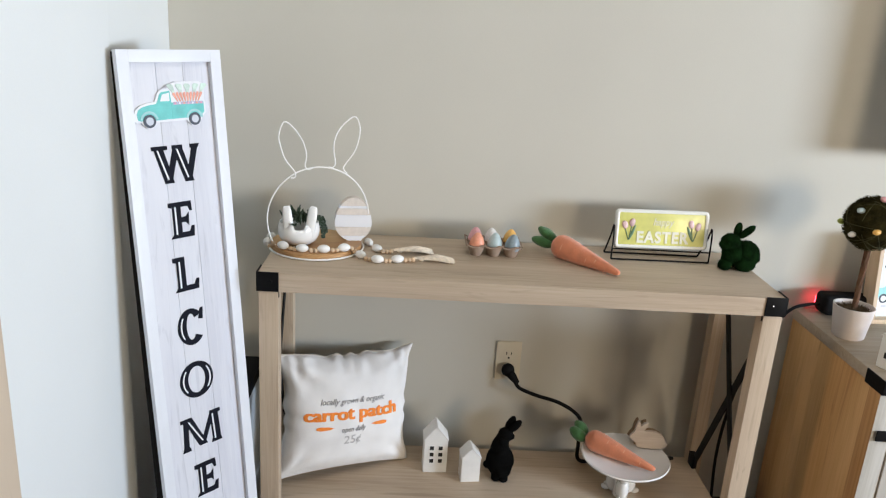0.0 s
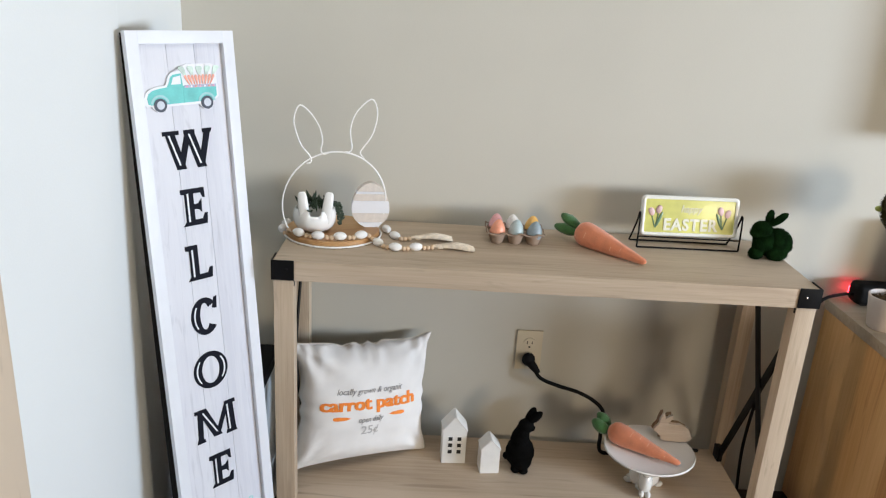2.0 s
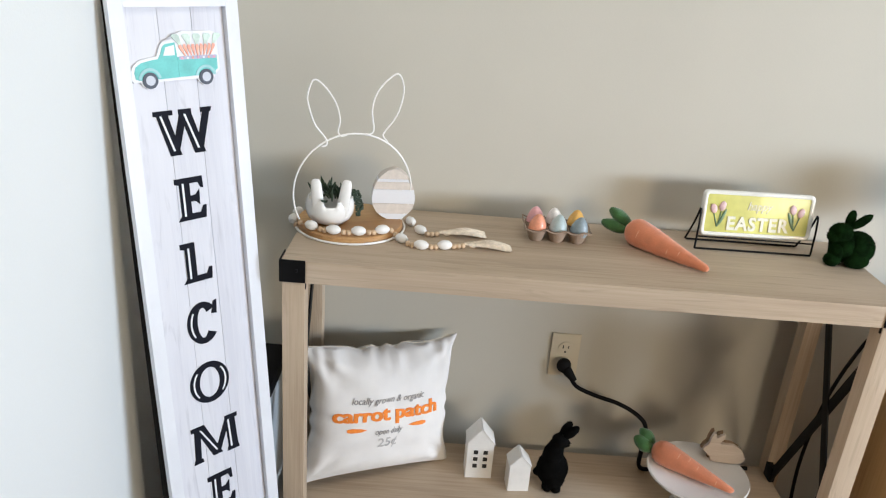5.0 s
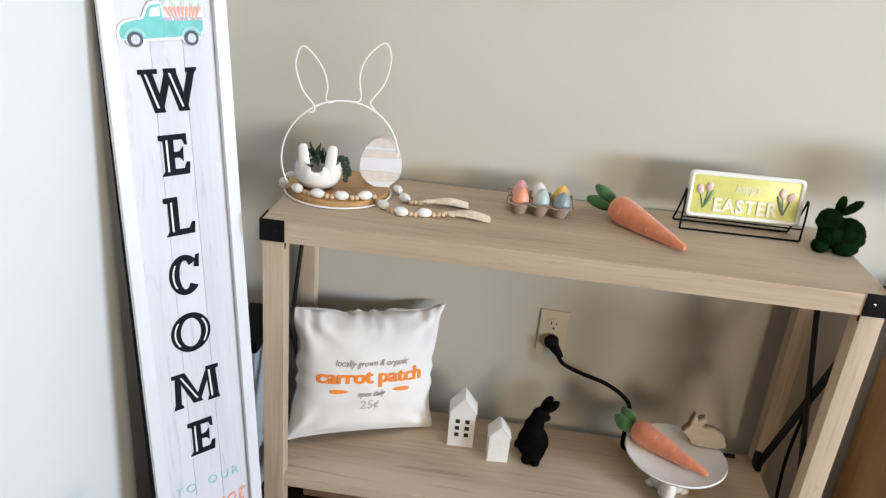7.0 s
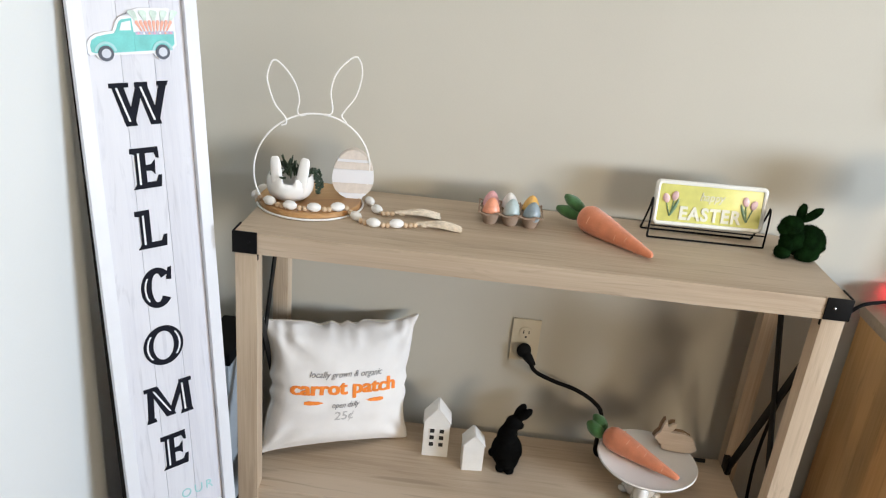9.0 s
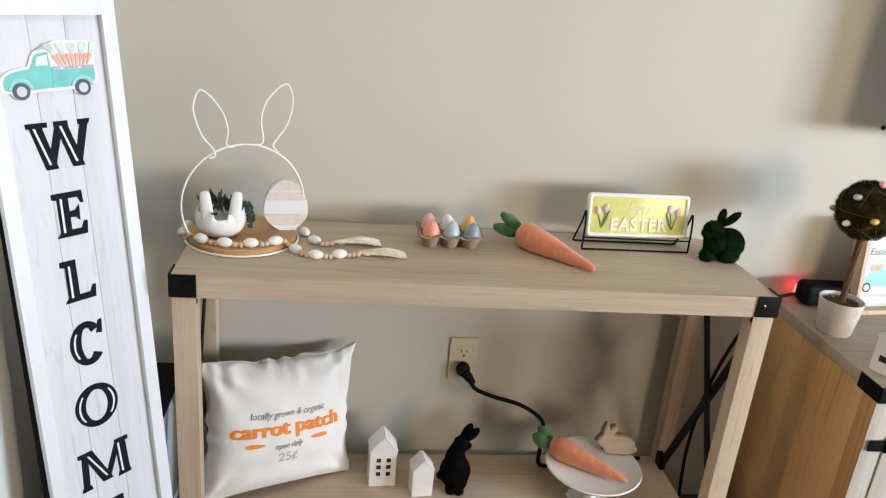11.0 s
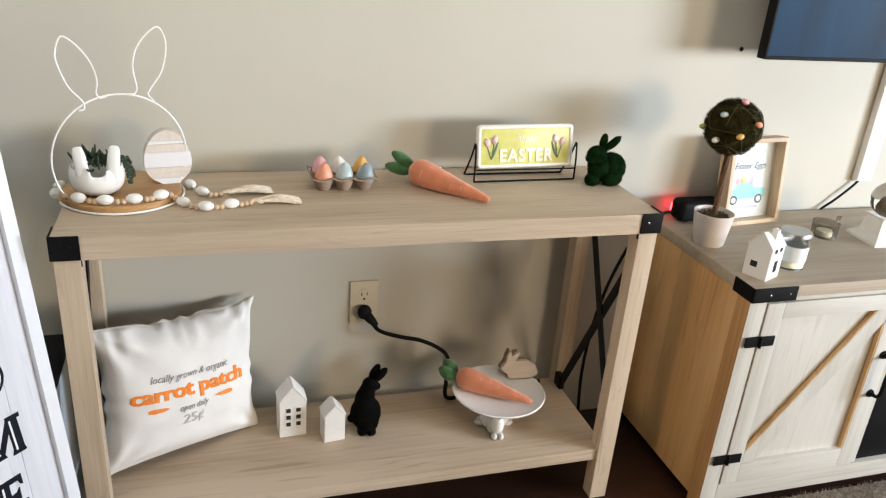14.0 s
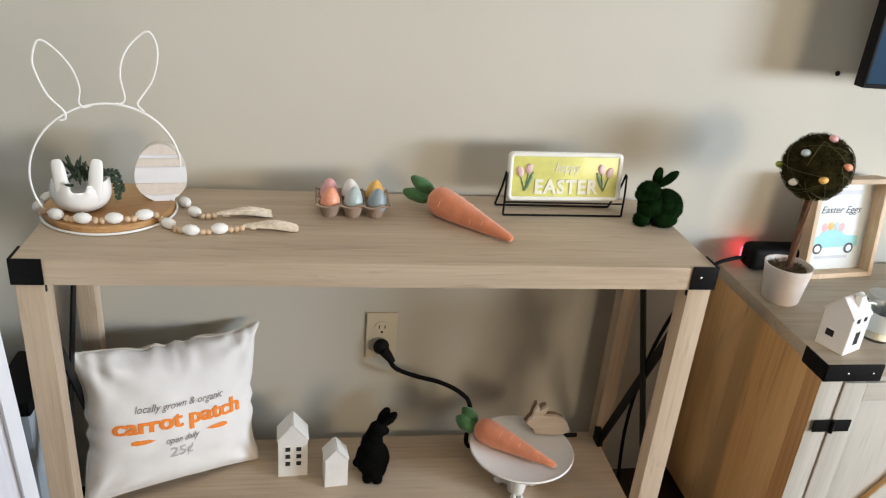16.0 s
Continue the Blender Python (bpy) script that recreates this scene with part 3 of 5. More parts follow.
    part("truck_body", slab(body, 0.0008, at(0.0063)), M_TEAL, truck, "teal painted truck body", smooth=0)
    part("truck_bed", slab([(0.0803, 0.015), (0.0803, 0.047), (0.151, 0.047), (0.151, 0.026), (0.142, 0.017)], 0.0008, at(0.0063)), M_TEAL, truck, "teal painted truck bed", smooth=0)
    part("truck_window", slab([(0.056, 0.050), (0.061, 0.063), (0.076, 0.066), (0.076, 0.050)], 0.0006, at(0.0058)), M_WHITE_INK, truck, smooth=0)
    part("bunting", box(0.083, 0.150, 0.0057, 0.0063, 0.0425, 0.0478, m=m), M_BUNTING, truck, "violet bunting band", smooth=0)
    for k in range(7):
        part("bunting_dot", lathe([(0, 0), (0.0021, 0), (0.0021, 0.0004), (0, 0.0004)], 10, m=at(0.0056) @ Matrix.Translation((0.088 + 0.0095 * k, 0, 0.0448)) @ rot(90)), (M_PINK, M_WHITE_INK, M_CORAL)[k % 3], truck, smooth=0)
    for k in range(9):
        x, lean = 0.094 + 0.0056 * k, (k - 4) * 0.0019
        tip, end = x + lean, x + 2.0 * lean
        part("carrot_print", slab([(x - 0.0010, 0.0482), (x + 0.0010, 0.0482), (tip + 0.0030, 0.0625), (tip + 0.0016, 0.0665), (tip - 0.0016, 0.0665), (tip - 0.0030, 0.0625)], 0.0006, at(0.0056 - 0.0001 * (k % 2))), M_CORAL, truck, "coral carrot print", smooth=0)
        if k % 2 == 0:
            part("carrot_top", slab([(tip - 0.0022, 0.0660), (tip + 0.0022, 0.0660), (end + 0.0072, 0.0790), (end + 0.0040, 0.0825), (end - 0.0040, 0.0830), (end - 0.0072, 0.0795)], 0.0006, at(0.0054)), M_SAGE, truck, "pale sage leaf print", smooth=0)
    for x in (0.030, 0.128):
        o, i = arc(x, 0.0135, 0.0190, 0.0190, 0.0045, 8, 172, 18)
        fender = ribbon(o, i, 0.0052, 0.0008)
        fender.transform(m)
        part("fender", fender, M_TEAL_PALE, truck, "pale teal fender", smooth=0)
        wheel = part("wheel", lathe([(0, 0), (0.0128, 0), (0.0128, 0.0012), (0, 0.0012)], 28, m=at(0.0048) @ Matrix.Translation((x, 0.0012, 0.013)) @ rot(90)), M_TYRE, truck, "charcoal tyre", smooth=0)
        part("hub", lathe([(0, 0), (0.0078, 0), (0.0078, 0.0008), (0, 0.0008)], 24, m=at(0.0042) @ Matrix.Translation((x, 0.0008, 0.013)) @ rot(90)), M_HUB, wheel, "pale grey hub", smooth=0)
    for word, x, z in (("TO", 0.062, 1.030), ("OUR", 0.143, 1.028)):
        part("word", lettering(word, 0.021, Matrix.Translation((x, 0.0105, SH - z)), spacing=1.35), M_TEAL_PALE, t, "pale teal printed word", smooth=0)
    part("word", lettering("Carrot", 0.050, Matrix.Translation((0.108, 0.0105, SH - 1.095)) @ rot(0, -7, 0), shear=0.45, spacing=1.1, fit_width=0.150), M_CORAL, t, "coral printed word", smooth=0)
    return t


welcome_sign()


# ---- what stands behind the sign and under the table ----
tub = thing("storage_tub", pose(-0.10, -0.19, 0), "frosted grey plastic storage tub behind the sign", "storage tub")
part("tub", box(-0.112, -0.045, -0.27, -0.10, 0.0, 0.40, 0.012), M_BIN, tub, placed=True)
part("lid", box(-0.117, -0.040, -0.275, -0.095, 0.4005, 0.43, 0.006), M_RUBBER, tub, "black lid", placed=True)
carton = thing("cardboard_box", pose(0.20, -0.15, 0), "low brown cardboard box under the table shelf", "box")
part("carton", box(0.06, 0.42, -0.24, -0.07, 0.0, 0.085, 0.002), M_BROWN_BOX, carton, placed=True)


# ---- the red flower on the floor beside the wall ----
def red_flower():
    x, y, top = -0.190, -0.720, 0.322
    t = thing("red_flower", pose(x, y, 0), "dark red artificial flower with pointed green leaves on the floor", "flower")
    part("pot", lathe([(0, 0), (0.034, 0), (0.040, 0.05), (0.038, 0.05), (0.034, 0.044), (0, 0.044)], 24), M_TYRE, t, "dark pot")
    part("stem", tube(spline([(0, 0, 0.044), (0.006, 0.004, 0.16), (0.0, 0.0, top - 0.05)], 6), 0.003, 8), M_CARROT_LEAF, t, "green stem")
    for k in range(7):
        a = radians(360 / 7 * k)
        petal = ball((0, 0, 0.024), (0.016, 0.003, 0.028), u=12, v=10)
        petal.transform(Matrix.Translation((0, 0, top - 0.052)) @ rot(0, 0, math.degrees(a)) @ rot(38, 0, 0))
        part("petal", petal, M_RED_PETAL, t, "dark red fabric petal")
    for a in (120, 200, 320):
        leaf = ball((0, 0, 0.034), (0.010, 0.0022, 0.038), u=10, v=10)
        for v in leaf.verts:
            v.co.x *= max(0.05, 1 - (max(0.0, v.co.z - 0.03) / 0.044) ** 1.2)
        leaf.transform(Matrix.Translation((0, 0, top - 0.060)) @ rot(0, 0, a) @ rot(42, 0, 0))
        part("leaf", leaf, M_CARROT_LEAF, t, "pointed green leaf")
    return t


red_flower()


# ---- the wire rabbit stand with its wooden slice ----
ANG = 20
ARCH = pose(0.106, -0.163, 0.757, 0, 0, ANG)


def rabbit_stand():
    t = thing("rabbit_arch_stand", ARCH, "white wire rabbit-ear arch on a round wooden slice", "decorative stand")
    r, cz = 0.1212, 0.0755
    start = math.asin(-cz / r * 0.98)
    pts = [(r * math.cos(a), 0, cz + r * math.sin(a)) for a in [start + (math.pi - 2 * start) * k / 60 for k in range(61)]]
    part("arch_wire", tube(pts, 0.0019, 8), M_WHITE_METAL, t)
    for line in (((-0.0664, 0.1722), (-0.0571, 0.1748), (-0.0592, 0.189), (-0.0791, 0.2146), (-0.0914, 0.2487), (-0.0943, 0.2733), (-0.0827, 0.3012), (-0.062, 0.2889), (-0.0402, 0.2582), (-0.0312, 0.2253), (-0.0345, 0.202), (-0.0283, 0.1925), (-0.0171, 0.1948)),
                 ((0.0208, 0.1965), (0.0316, 0.1964), (0.0367, 0.2074), (0.0322, 0.2435), (0.04, 0.2756), (0.0588, 0.3009), (0.0828, 0.3145), (0.0945, 0.284), (0.0846, 0.2372), (0.0619, 0.2045), (0.0563, 0.1930), (0.0662, 0.1800))):
        part("ear_wire", tube(spline([(x, -0.002, z) for x, z in line], 6), 0.0017, 8), M_WHITE_METAL, t)
    c = ARCH.inverted() @ Vector((0.100, -0.150, 0.757))
    n = 64
    part("base_ring", tube([(c.x + 0.1125 * math.cos(2 * math.pi * k / n), c.y + 0.1125 * math.sin(2 * math.pi * k / n), 0.0012) for k in range(n)], 0.0022, 8, True), M_WHITE_METAL, t)
    part("wood_slice", lathe([(0, -0.0005), (0.106, -0.0005), (0.1085, 0.002), (0.1085, 0.0105), (0.1065, 0.0125), (0, 0.0125)], 72, m=Matrix.Translation((c.x, c.y, 0.0))), M_SLICE, t, "honey brown wooden disc")
    return t


rabbit_stand()
SLICE = 0.7695


def rabbit_planter():
    t = thing("rabbit_planter", pose(0.060, -0.170, SLICE, 0, 0, 6), "white ceramic rabbit planter with dark succulents on the wooden slice", "planter")
    prof = [(0, 0.0), (0.024, 0.0), (0.034, 0.003), (0.042, 0.010), (0.0475, 0.021), (0.0495, 0.033), (0.0485, 0.043), (0.0460, 0.051), (0.0445, 0.0535), (0.0425, 0.053), (0.0440, 0.043), (0.0445, 0.033), (0.042, 0.020), (0.03, 0.010), (0, 0.009)]
    shell = lathe(prof, 96)
    for v in shell.verts:  # the rim dips in a deep rounded notch between the ears
        if v.co.z > 0.030 and v.co.y < 0:
            k = min(1.0, (v.co.z - 0.030) / 0.022)
            u = abs(v.co.x - 0.003) / 0.0135
            v.co.z -= 0.011 * k * max(0.0, 1 - u ** 4) ** 0.5 if u < 1 else 0.0
    pot = part("pot", shell, M_CERAMIC, t)
    for x, lean in ((-0.0235, -6), (0.0300, 8)):
        ear = ball((0, 0, 0), (0.0118, 0.0064, 0.038), u=20, v=22)
        for v in ear.verts:
            q = min(0.995, abs(v.co.z) / 0.038)
            v.co.x *= ((1 - q ** 4) ** 0.25 / math.sqrt(1 - q * q)) * (1.0 - 0.10 * v.co.z / 0.038)
        ear.transform(Matrix.Translation((x, -0.0365 + abs(x) * 0.16, 0.060)) @ rot(-4, lean, 0))
        part("ear", ear, M_CERAMIC, pot)
    rnd = random.Random(4)
    leaves = bmesh.new()
    for k in range(70):
        a, r = rnd.uniform(0, 6.28), rnd.uniform(0.0, 0.038)
        L = rnd.uniform(0.012, 0.024)
        m = Matrix.Translation((r * math.cos(a) - 0.004, r * math.sin(a), 0.052 + 0.018 * (1 - r / 0.038) * rnd.random())) @ rot(rnd.uniform(-55, 55), rnd.uniform(-55, 55), 0)
        ball((0, 0, L * 0.6), (0.0026, 0.0018, L * 0.7), bm=leaves, u=6, v=5)
        leaves.verts.ensure_lookup_table()
        for v in leaves.verts[len(leaves.verts) - (6 * 4 + 2):]:
            v.co = m @ v.co
    part("succulent", leaves, M_SUCCULENT, t, "dark green spiky succulent")
    trail = bmesh.new()
    for k in range(3):
        x0 = 0.034 + 0.003 * k
        line = spline([(x0 - 0.01, 0.012 + 0.008 * k, 0.058), (x0 + 0.012, 0.014 + 0.008 * k, 0.056), (x0 + 0.020, 0.012 + 0.006 * k, 0.036), (x0 + 0.024, 0.010 + 0.006 * k, 0.012 + 0.006 * k)], 6)
        tube(line, 0.0008, 5, bm=trail)
        for p in line[2:]:
            for j in range(3):
                d = Vector((rnd.uniform(-1, 1), rnd.uniform(-1, 1), rnd.uniform(-1, 1))).normalized() * 0.004
                ball(p + d, (0.0032, 0.0026, 0.0022), bm=trail, u=6, v=4)
    part("trailing_stem", trail, M_SUCCULENT, t, "trailing succulent stem")
    return t


rabbit_planter()


def wooden_egg():
    t = thing("wooden_egg", pose(0.186, -0.132, SLICE, -3, 0, 9), "wooden egg block with white and beige stripes on the slice", "egg decoration")
    w, h, th = 0.0445, 0.107, 0.030
    def half(z):
        k = z / h
        return w * math.sqrt(max(0.0, 1 - ((k - 0.40) / (0.40 if k < 0.40 else 0.60)) ** 2)) ** (1.0 if k < 0.4 else 1.08)
    cuts = [0.0, 0.012, 0.034, 0.064, 0.080, 0.086, h]
    cols = ["w", "b", "w", "b", "w", "b"]
    for a, b, c in zip(cuts, cuts[1:], cols):
        a2, b2 = a + 0.00015, b - 0.00015
        zs = [a2 + (b2 - a2) * i / 10 for i in range(11)]
        if a == 0.0:
            zs = [0.004 * (i / 3) ** 2 for i in range(4)] + zs[4:]
        o = [(max(half(z), 0.012 if a == 0 else 0.0012), z) for z in zs]
        part("stripe", slab(o + [(-x, z) for x, z in reversed(o)], th, bevel=0.0012), M_WHITE_INK if c == "w" else M_EGG_BEIGE, t, "white painted stripe" if c == "w" else "bare birch stripe")
    return t


wooden_egg()


def garland():
    t = thing("bead_garland", pose(0.2, -0.23, 0.757), "white and natural wooden bead garland with jute tassels", "bead garland")
    def bead(x, y, z, yaw, big=True):
        m = Matrix.Translation((x, y, z)) @ rot(0, 0, yaw)
        if big:
            b = lathe([(0, -0.0145), (0.004, -0.0140), (0.0085, -0.008), (0.0098, 0), (0.0085, 0.008), (0.004, 0.0140), (0, 0.0145)], 18, m=m @ rot(0, 90, 0))
            part("large_bead", b, M_BEAD_WHITE, t, placed=True)
        else:
            part("small_bead", ball((x, y, z), (0.0056, 0.0056, 0.0056), u=12, v=8), M_BEAD_WOOD, t, placed=True)
    zt, zs = H + 0.0098, SLICE + 0.0098
    big = [(-0.016, -0.115, zt, 70), (-0.017, -0.160, zt, 96), (0.033, -0.228, zs, -28), (0.079, -0.243, zs, -4), (0.128, -0.240, zs, 8), (0.173, -0.222, zs, 24), (0.212, -0.224, zt, -38), (0.253, -0.251, zt, -8), (0.299, -0.242, zt, 12), (0.224, -0.122, zt, -60), (0.247, -0.168, zt, -40)]
    for b in big:
        bead(*b)
    zt, zs = H + 0.0056, SLICE + 0.0056
    for x, y, z in ((-0.006, -0.185, zt), (0.006, -0.205, zs), (0.052, -0.236, zs), (0.061, -0.239, zs), (0.099, -0.243, zs), (0.109, -0.243, zs), (0.148, -0.234, zs), (0.157, -0.231, zs), (0.190, -0.213, zs), (0.199, -0.216, zt + 0.008), (0.226, -0.239, zt), (0.235, -0.245, zt), (0.272, -0.248, zt), (0.281, -0.246, zt), (0.317, -0.236, zt), (0.326, -0.232, zt), (0.335, -0.228, zt), (0.216, -0.102, zt), (0.262, -0.180, zt), (0.271, -0.178, zt), (0.281, -0.175, zt)):
        bead(x, y, z, 0, False)
    rnd = random.Random(7)
    for a, b in (((0.338, -0.226), (0.430, -0.222)), ((0.286, -0.173), (0.380, -0.156))):
        a, b = Vector((*a, H + 0.008)), Vector((*b, H + 0.004))
        d = (b - a).normalized()
        side = Vector((-d.y, d.x, 0))
        bm = bmesh.new()
        for k in range(90):
            o, q = rnd.uniform(-1, 1), rnd.uniform(0.1, 1)
            spread = 0.014 * (0.6 + 0.5 * rnd.random())
            L = (b - a).length * rnd.uniform(0.88, 1.03)
            tube(spline([a + side * o * 0.003 + Vector((0, 0, 0.002 * q)), a + d * L * 0.22 + side * o * 0.006 + Vector((0, 0, 0.005 * q)), a + d * L * 0.65 + side * o * spread * 0.9 + Vector((0, 0, 0.010 * q)), a + d * L + side * (o * spread + rnd.uniform(-0.001, 0.001)) + Vector((0, 0, 0.006 * q - 0.003))], 4), 0.0011, 5, bm=bm)
        tassel = part("tassel", bm, M_JUTE, t, "cream jute tassel", placed=True)
        part("tassel_wrap", lathe([(0.004, 0), (0.0052, 0.002), (0.0052, 0.010), (0.004, 0.012)], 14, m=Matrix.Translation(a + d * 0.010) @ d.to_track_quat("Z", "Y").to_matrix().to_4x4()), M_JUTE, tassel, placed=True)
    return t


garland()


# ---- eggs in their carton ----
CX, CY = (0.487, 0.530, 0.573), (-0.146, -0.103)


def egg_carton():
    t = thing("egg_carton", pose(0.53, -0.125, H), "small brown pulp egg carton half on the table", "egg carton")
    for y in CY:
        for x in CX:
            part("cup", lathe([(0, 0), (0.012, 0), (0.0145, 0.003), (0.0205, 0.022), (0.0215, 0.027), (0.0195, 0.026), (0.0135, 0.006), (0, 0.005)], 16, m=Matrix.Translation((x, y, H))), M_PULP, t, placed=True)
    rim = bmesh.new()
    for y in (-0.168, -0.1245, -0.081):
        tube(spline([(0.462 + 0.0135 * k, y, H + 0.026 + (0.004 if k % 3 == 0 else -0.001)) for k in range(11)], 3), 0.0017, 6, bm=rim)
    for x in (0.462, 0.5085, 0.5515, 0.598):
        tube(spline([(x, -0.168 + 0.0145 * k, H + 0.028 + (0.002 if k % 3 == 0 else -0.001)) for k in range(7)], 3), 0.0017, 6, bm=rim)
    part("rim", rim, M_PULP, t, placed=True)
    return t


egg_carton()
for k, (colour, word) in enumerate((("coral", "coral orange"), ("sky_blue", "pale blue"), ("slate_blue", "slate blue"), ("pink", "pink"), ("white", "white"), ("mustard", "mustard yellow"))):
    x, y = CX[k % 3], CY[k // 3]
    rnd = random.Random(k)
    m = Matrix.Translation((x, y, H + 0.0065)) @ rot(rnd.uniform(-5, 5), rnd.uniform(-6, 6), 0)
    prof = [(0.0185 * math.sin(math.pi * i / 18) * (1 + 0.27 * math.cos(math.pi * i / 18)) * 0.97, 0.0255 * (1 - math.cos(math.pi * i / 18))) for i in range(19)]
    prof[0], prof[-1] = (0, prof[0][1]), (0, prof[-1][1])
    b = lathe(prof, 24, m=m)
    single("easter_egg", b, EGG_PAINTS[colour], f"{word} speckled Easter egg in the carton", "egg", "eggs in the carton", base=(x, y, H + 0.0065))


# ---- felt carrots ----
def felt_carrot(head, tip, radius, leaves, label):
    head, tip = Vector(head), Vector(tip)
    d = tip - head
    L = d.length
    m = Matrix.Translation(head) @ d.to_track_quat("Z", "Y").to_matrix().to_4x4()
    t = thing("felt_carrot", m, label, "carrot decoration", "felt carrots")
    prof = [(0, -0.004), (0.45, -0.002), (0.8, 0.006), (0.97, 0.016), (1.0, 0.026), (0.95, 0.045)]
    prof = [(r * radius, z) for r, z in prof] + [(radius * (0.95 - 0.70 * k ** 1.05), 0.045 + (L - 0.051) * k) for k in [i / 12 for i in range(1, 13)]] + [(radius * 0.14, L - 0.001), (0, L)]
    bm = lathe(prof, 32)
    for v in bm.verts:
        v.co *= 1 + 0.012 * noise.noise(v.co * 70)
    body = part("body", bm, M_CARROT, t)
    rnd = random.Random(round(L * 1e4))
    for k in range(6):
        z = L * (0.20 + 0.12 * k)
        r = radius * (0.95 - 0.70 * max(0.0, (z - 0.045) / (L - 0.05)) ** 1.05) if z > 0.045 else radius
        a0 = rnd.uniform(0, 6.28)
        for j in range(2):
            a1 = a0 + j * 3.3
            part("stitch", tube([((r * 1.006 + 0.0002) * math.cos(a1 + 0.09 * i), (r * 1.006 + 0.0002) * math.sin(a1 + 0.09 * i), z) for i in range(7)], 0.0007, 5), M_CARROT_LINE, body, "pale stitched crease")
    for c, way, size in leaves:
        b = ball((0, 0, 0), (size[0], size[1], size[2]), u=18, v=14)
        for v in b.verts:
            v.co.x *= 1 - 0.62 * max(0.0, v.co.z / size[2]) ** 2
            v.co += Vector((0, 0, 0)) + v.normal * 0.001 * noise.noise(v.co * 90)
        way = Vector(way).normalized()
        b.transform(Matrix.Translation(Vector(c)) @ way.to_track_quat("Z", "Y").to_matrix().to_4x4())
        part("leaf", b, M_CARROT_LEAF, t, "green felt carrot top", placed=True)
    return t


felt_carrot((0.686, -0.118, 0.7855), (0.812, -0.268, 0.7655), 0.0295,
            (((0.657, -0.104, 0.784), (-1, 0.25, 0.22), (0.018, 0.013, 0.030)), ((0.668, -0.098, 0.803), (-0.80, 0.25, 0.50), (0.019, 0.013, 0.029))),
            "soft orange felt carrot lying on the table")


# ---- the Easter plaque on its wire easel ----
def plaque_stand():
    t = thing("plaque_easel", pose(0.945, -0.10, H), "black bent wire easel holding the plaque", "plaque stand")
    z = H + 0.0022
    y0, y1 = -0.128, -0.070
    part("front_bar", tube([(0.826, y0, z), (1.074, y0 + 0.006, z)], 0.0022, 8), M_WIRE_BLACK, t, placed=True)
    part("rear_bar", tube([(0.822, y1 - 0.004, z), (1.064, y1, z)], 0.0022, 8), M_WIRE_BLACK, t, placed=True)
    for x, back in ((0.826, 0.822), (1.074, 1.064)):
        y = y0 + (0.006 if x > 1 else 0)
        part("side_hoop", tube(spline([(x, y, z), (x + 0.001, y + 0.004, z + 0.05), (x + 0.001, y + 0.010, H + 0.084)], 5) + spline([(x + 0.001, y + 0.015, H + 0.085), (x, y + 0.03, z + 0.05), (back, y1, z)], 5), 0.0022, 8), M_WIRE_BLACK, t, placed=True)
    part("ledge", tube([(0.828, -0.124, H + 0.0275), (1.072, -0.120, H + 0.0275)], 0.0018, 8), M_WIRE_BLACK, t, placed=True)
    return t


def plaque():
    w, h = 0.236, 0.097
    t = thing("easter_plaque", pose(0.831, -0.122, H + 0.0300, -8, -0.4, 2), "lime green glazed Easter plaque with white rim and tulips", "plaque")
    def rounded(a, r):
        return [(cx + r * math.cos(radians(b + 15 * k)), cz + r * math.sin(radians(b + 15 * k))) for cx, cz, b in ((w - a - r, h - a - r, 0), (a + r, h - a - r, 90), (a + r, a + r, 180), (w - a - r, a + r, 270)) for k in range(7)]
    part("tray", slab(rounded(0.0005, 0.0105), 0.006, m=Matrix.Translation((0, 0.0052, 0)), bevel=0.001), M_PLAQUE_WHITE, t, "white enamel back")
    outer, mid, inner = rounded(0.0, 0.011), rounded(0.004, 0.008), rounded(0.0085, 0.004)
    ring = bmesh.new()
    loops = [[ring.verts.new((x, y, z)) for x, z in o] for o, y in ((outer, 0.005), (outer, -0.001), (mid, -0.0036), (inner, -0.0015), (inner, 0.005))]
    for a, b in zip(loops, loops[1:]):
        for k in range(len(a)):
            ring.faces.new((a[k - 1], a[k], b[k], b[k - 1]))
    part("rim", ring, M_PLAQUE_WHITE, t, "white raised rim", smooth=60)
    part("panel", box(0.0085, w - 0.0085, 0.0005, 0.0045, 0.0085, h - 0.0085, 0.0006), M_LIME, t, "glossy lime green panel")
    part("word", lettering("EASTER", 0.029, Matrix.Translation((w / 2 + 0.002, 0.0003, 0.027)), 0.0013, 0.0035, spacing=1.12, fit_width=0.132), M_PLAQUE_LETTER, t, "raised white word")
    part("word", lettering("happy", 0.019, Matrix.Translation((w / 2 + 0.002, 0.0003, 0.066)), 0.0, 0.002, shear=0.25, fit_width=0.052), M_PLAQUE_LETTER, t, "raised script word")
    for x, s in ((0.034, 1), (0.200, -1)):
        for dx, dz, tilt in ((-0.010, 0.058, -20), (0.008, 0.064, 12)):
            part("tulip", ball((x + s * dx, -0.001, dz), (0.0072, 0.0025, 0.0105), m=rot(0, s * tilt, 0), u=12, v=8), M_PETAL, t, "pink tulip head")
        part("tulip_stem", tube([(x - s * 0.009, 0, 0.050), (x + s * 0.001, -0.0005, 0.020)], 0.0013, 6, bm=tube([(x + s * 0.007, 0, 0.056), (x + s * 0.002, -0.0005, 0.020)], 0.0013, 6)), M_TULIP_LEAF, t)
        part("tulip_leaf", ball((x + s * 0.010, -0.0005, 0.040), (0.0035, 0.0018, 0.020), m=rot(0, s * 22, 0), u=10, v=8), M_TULIP_LEAF, t)
    return t


plaque_stand()
plaque()


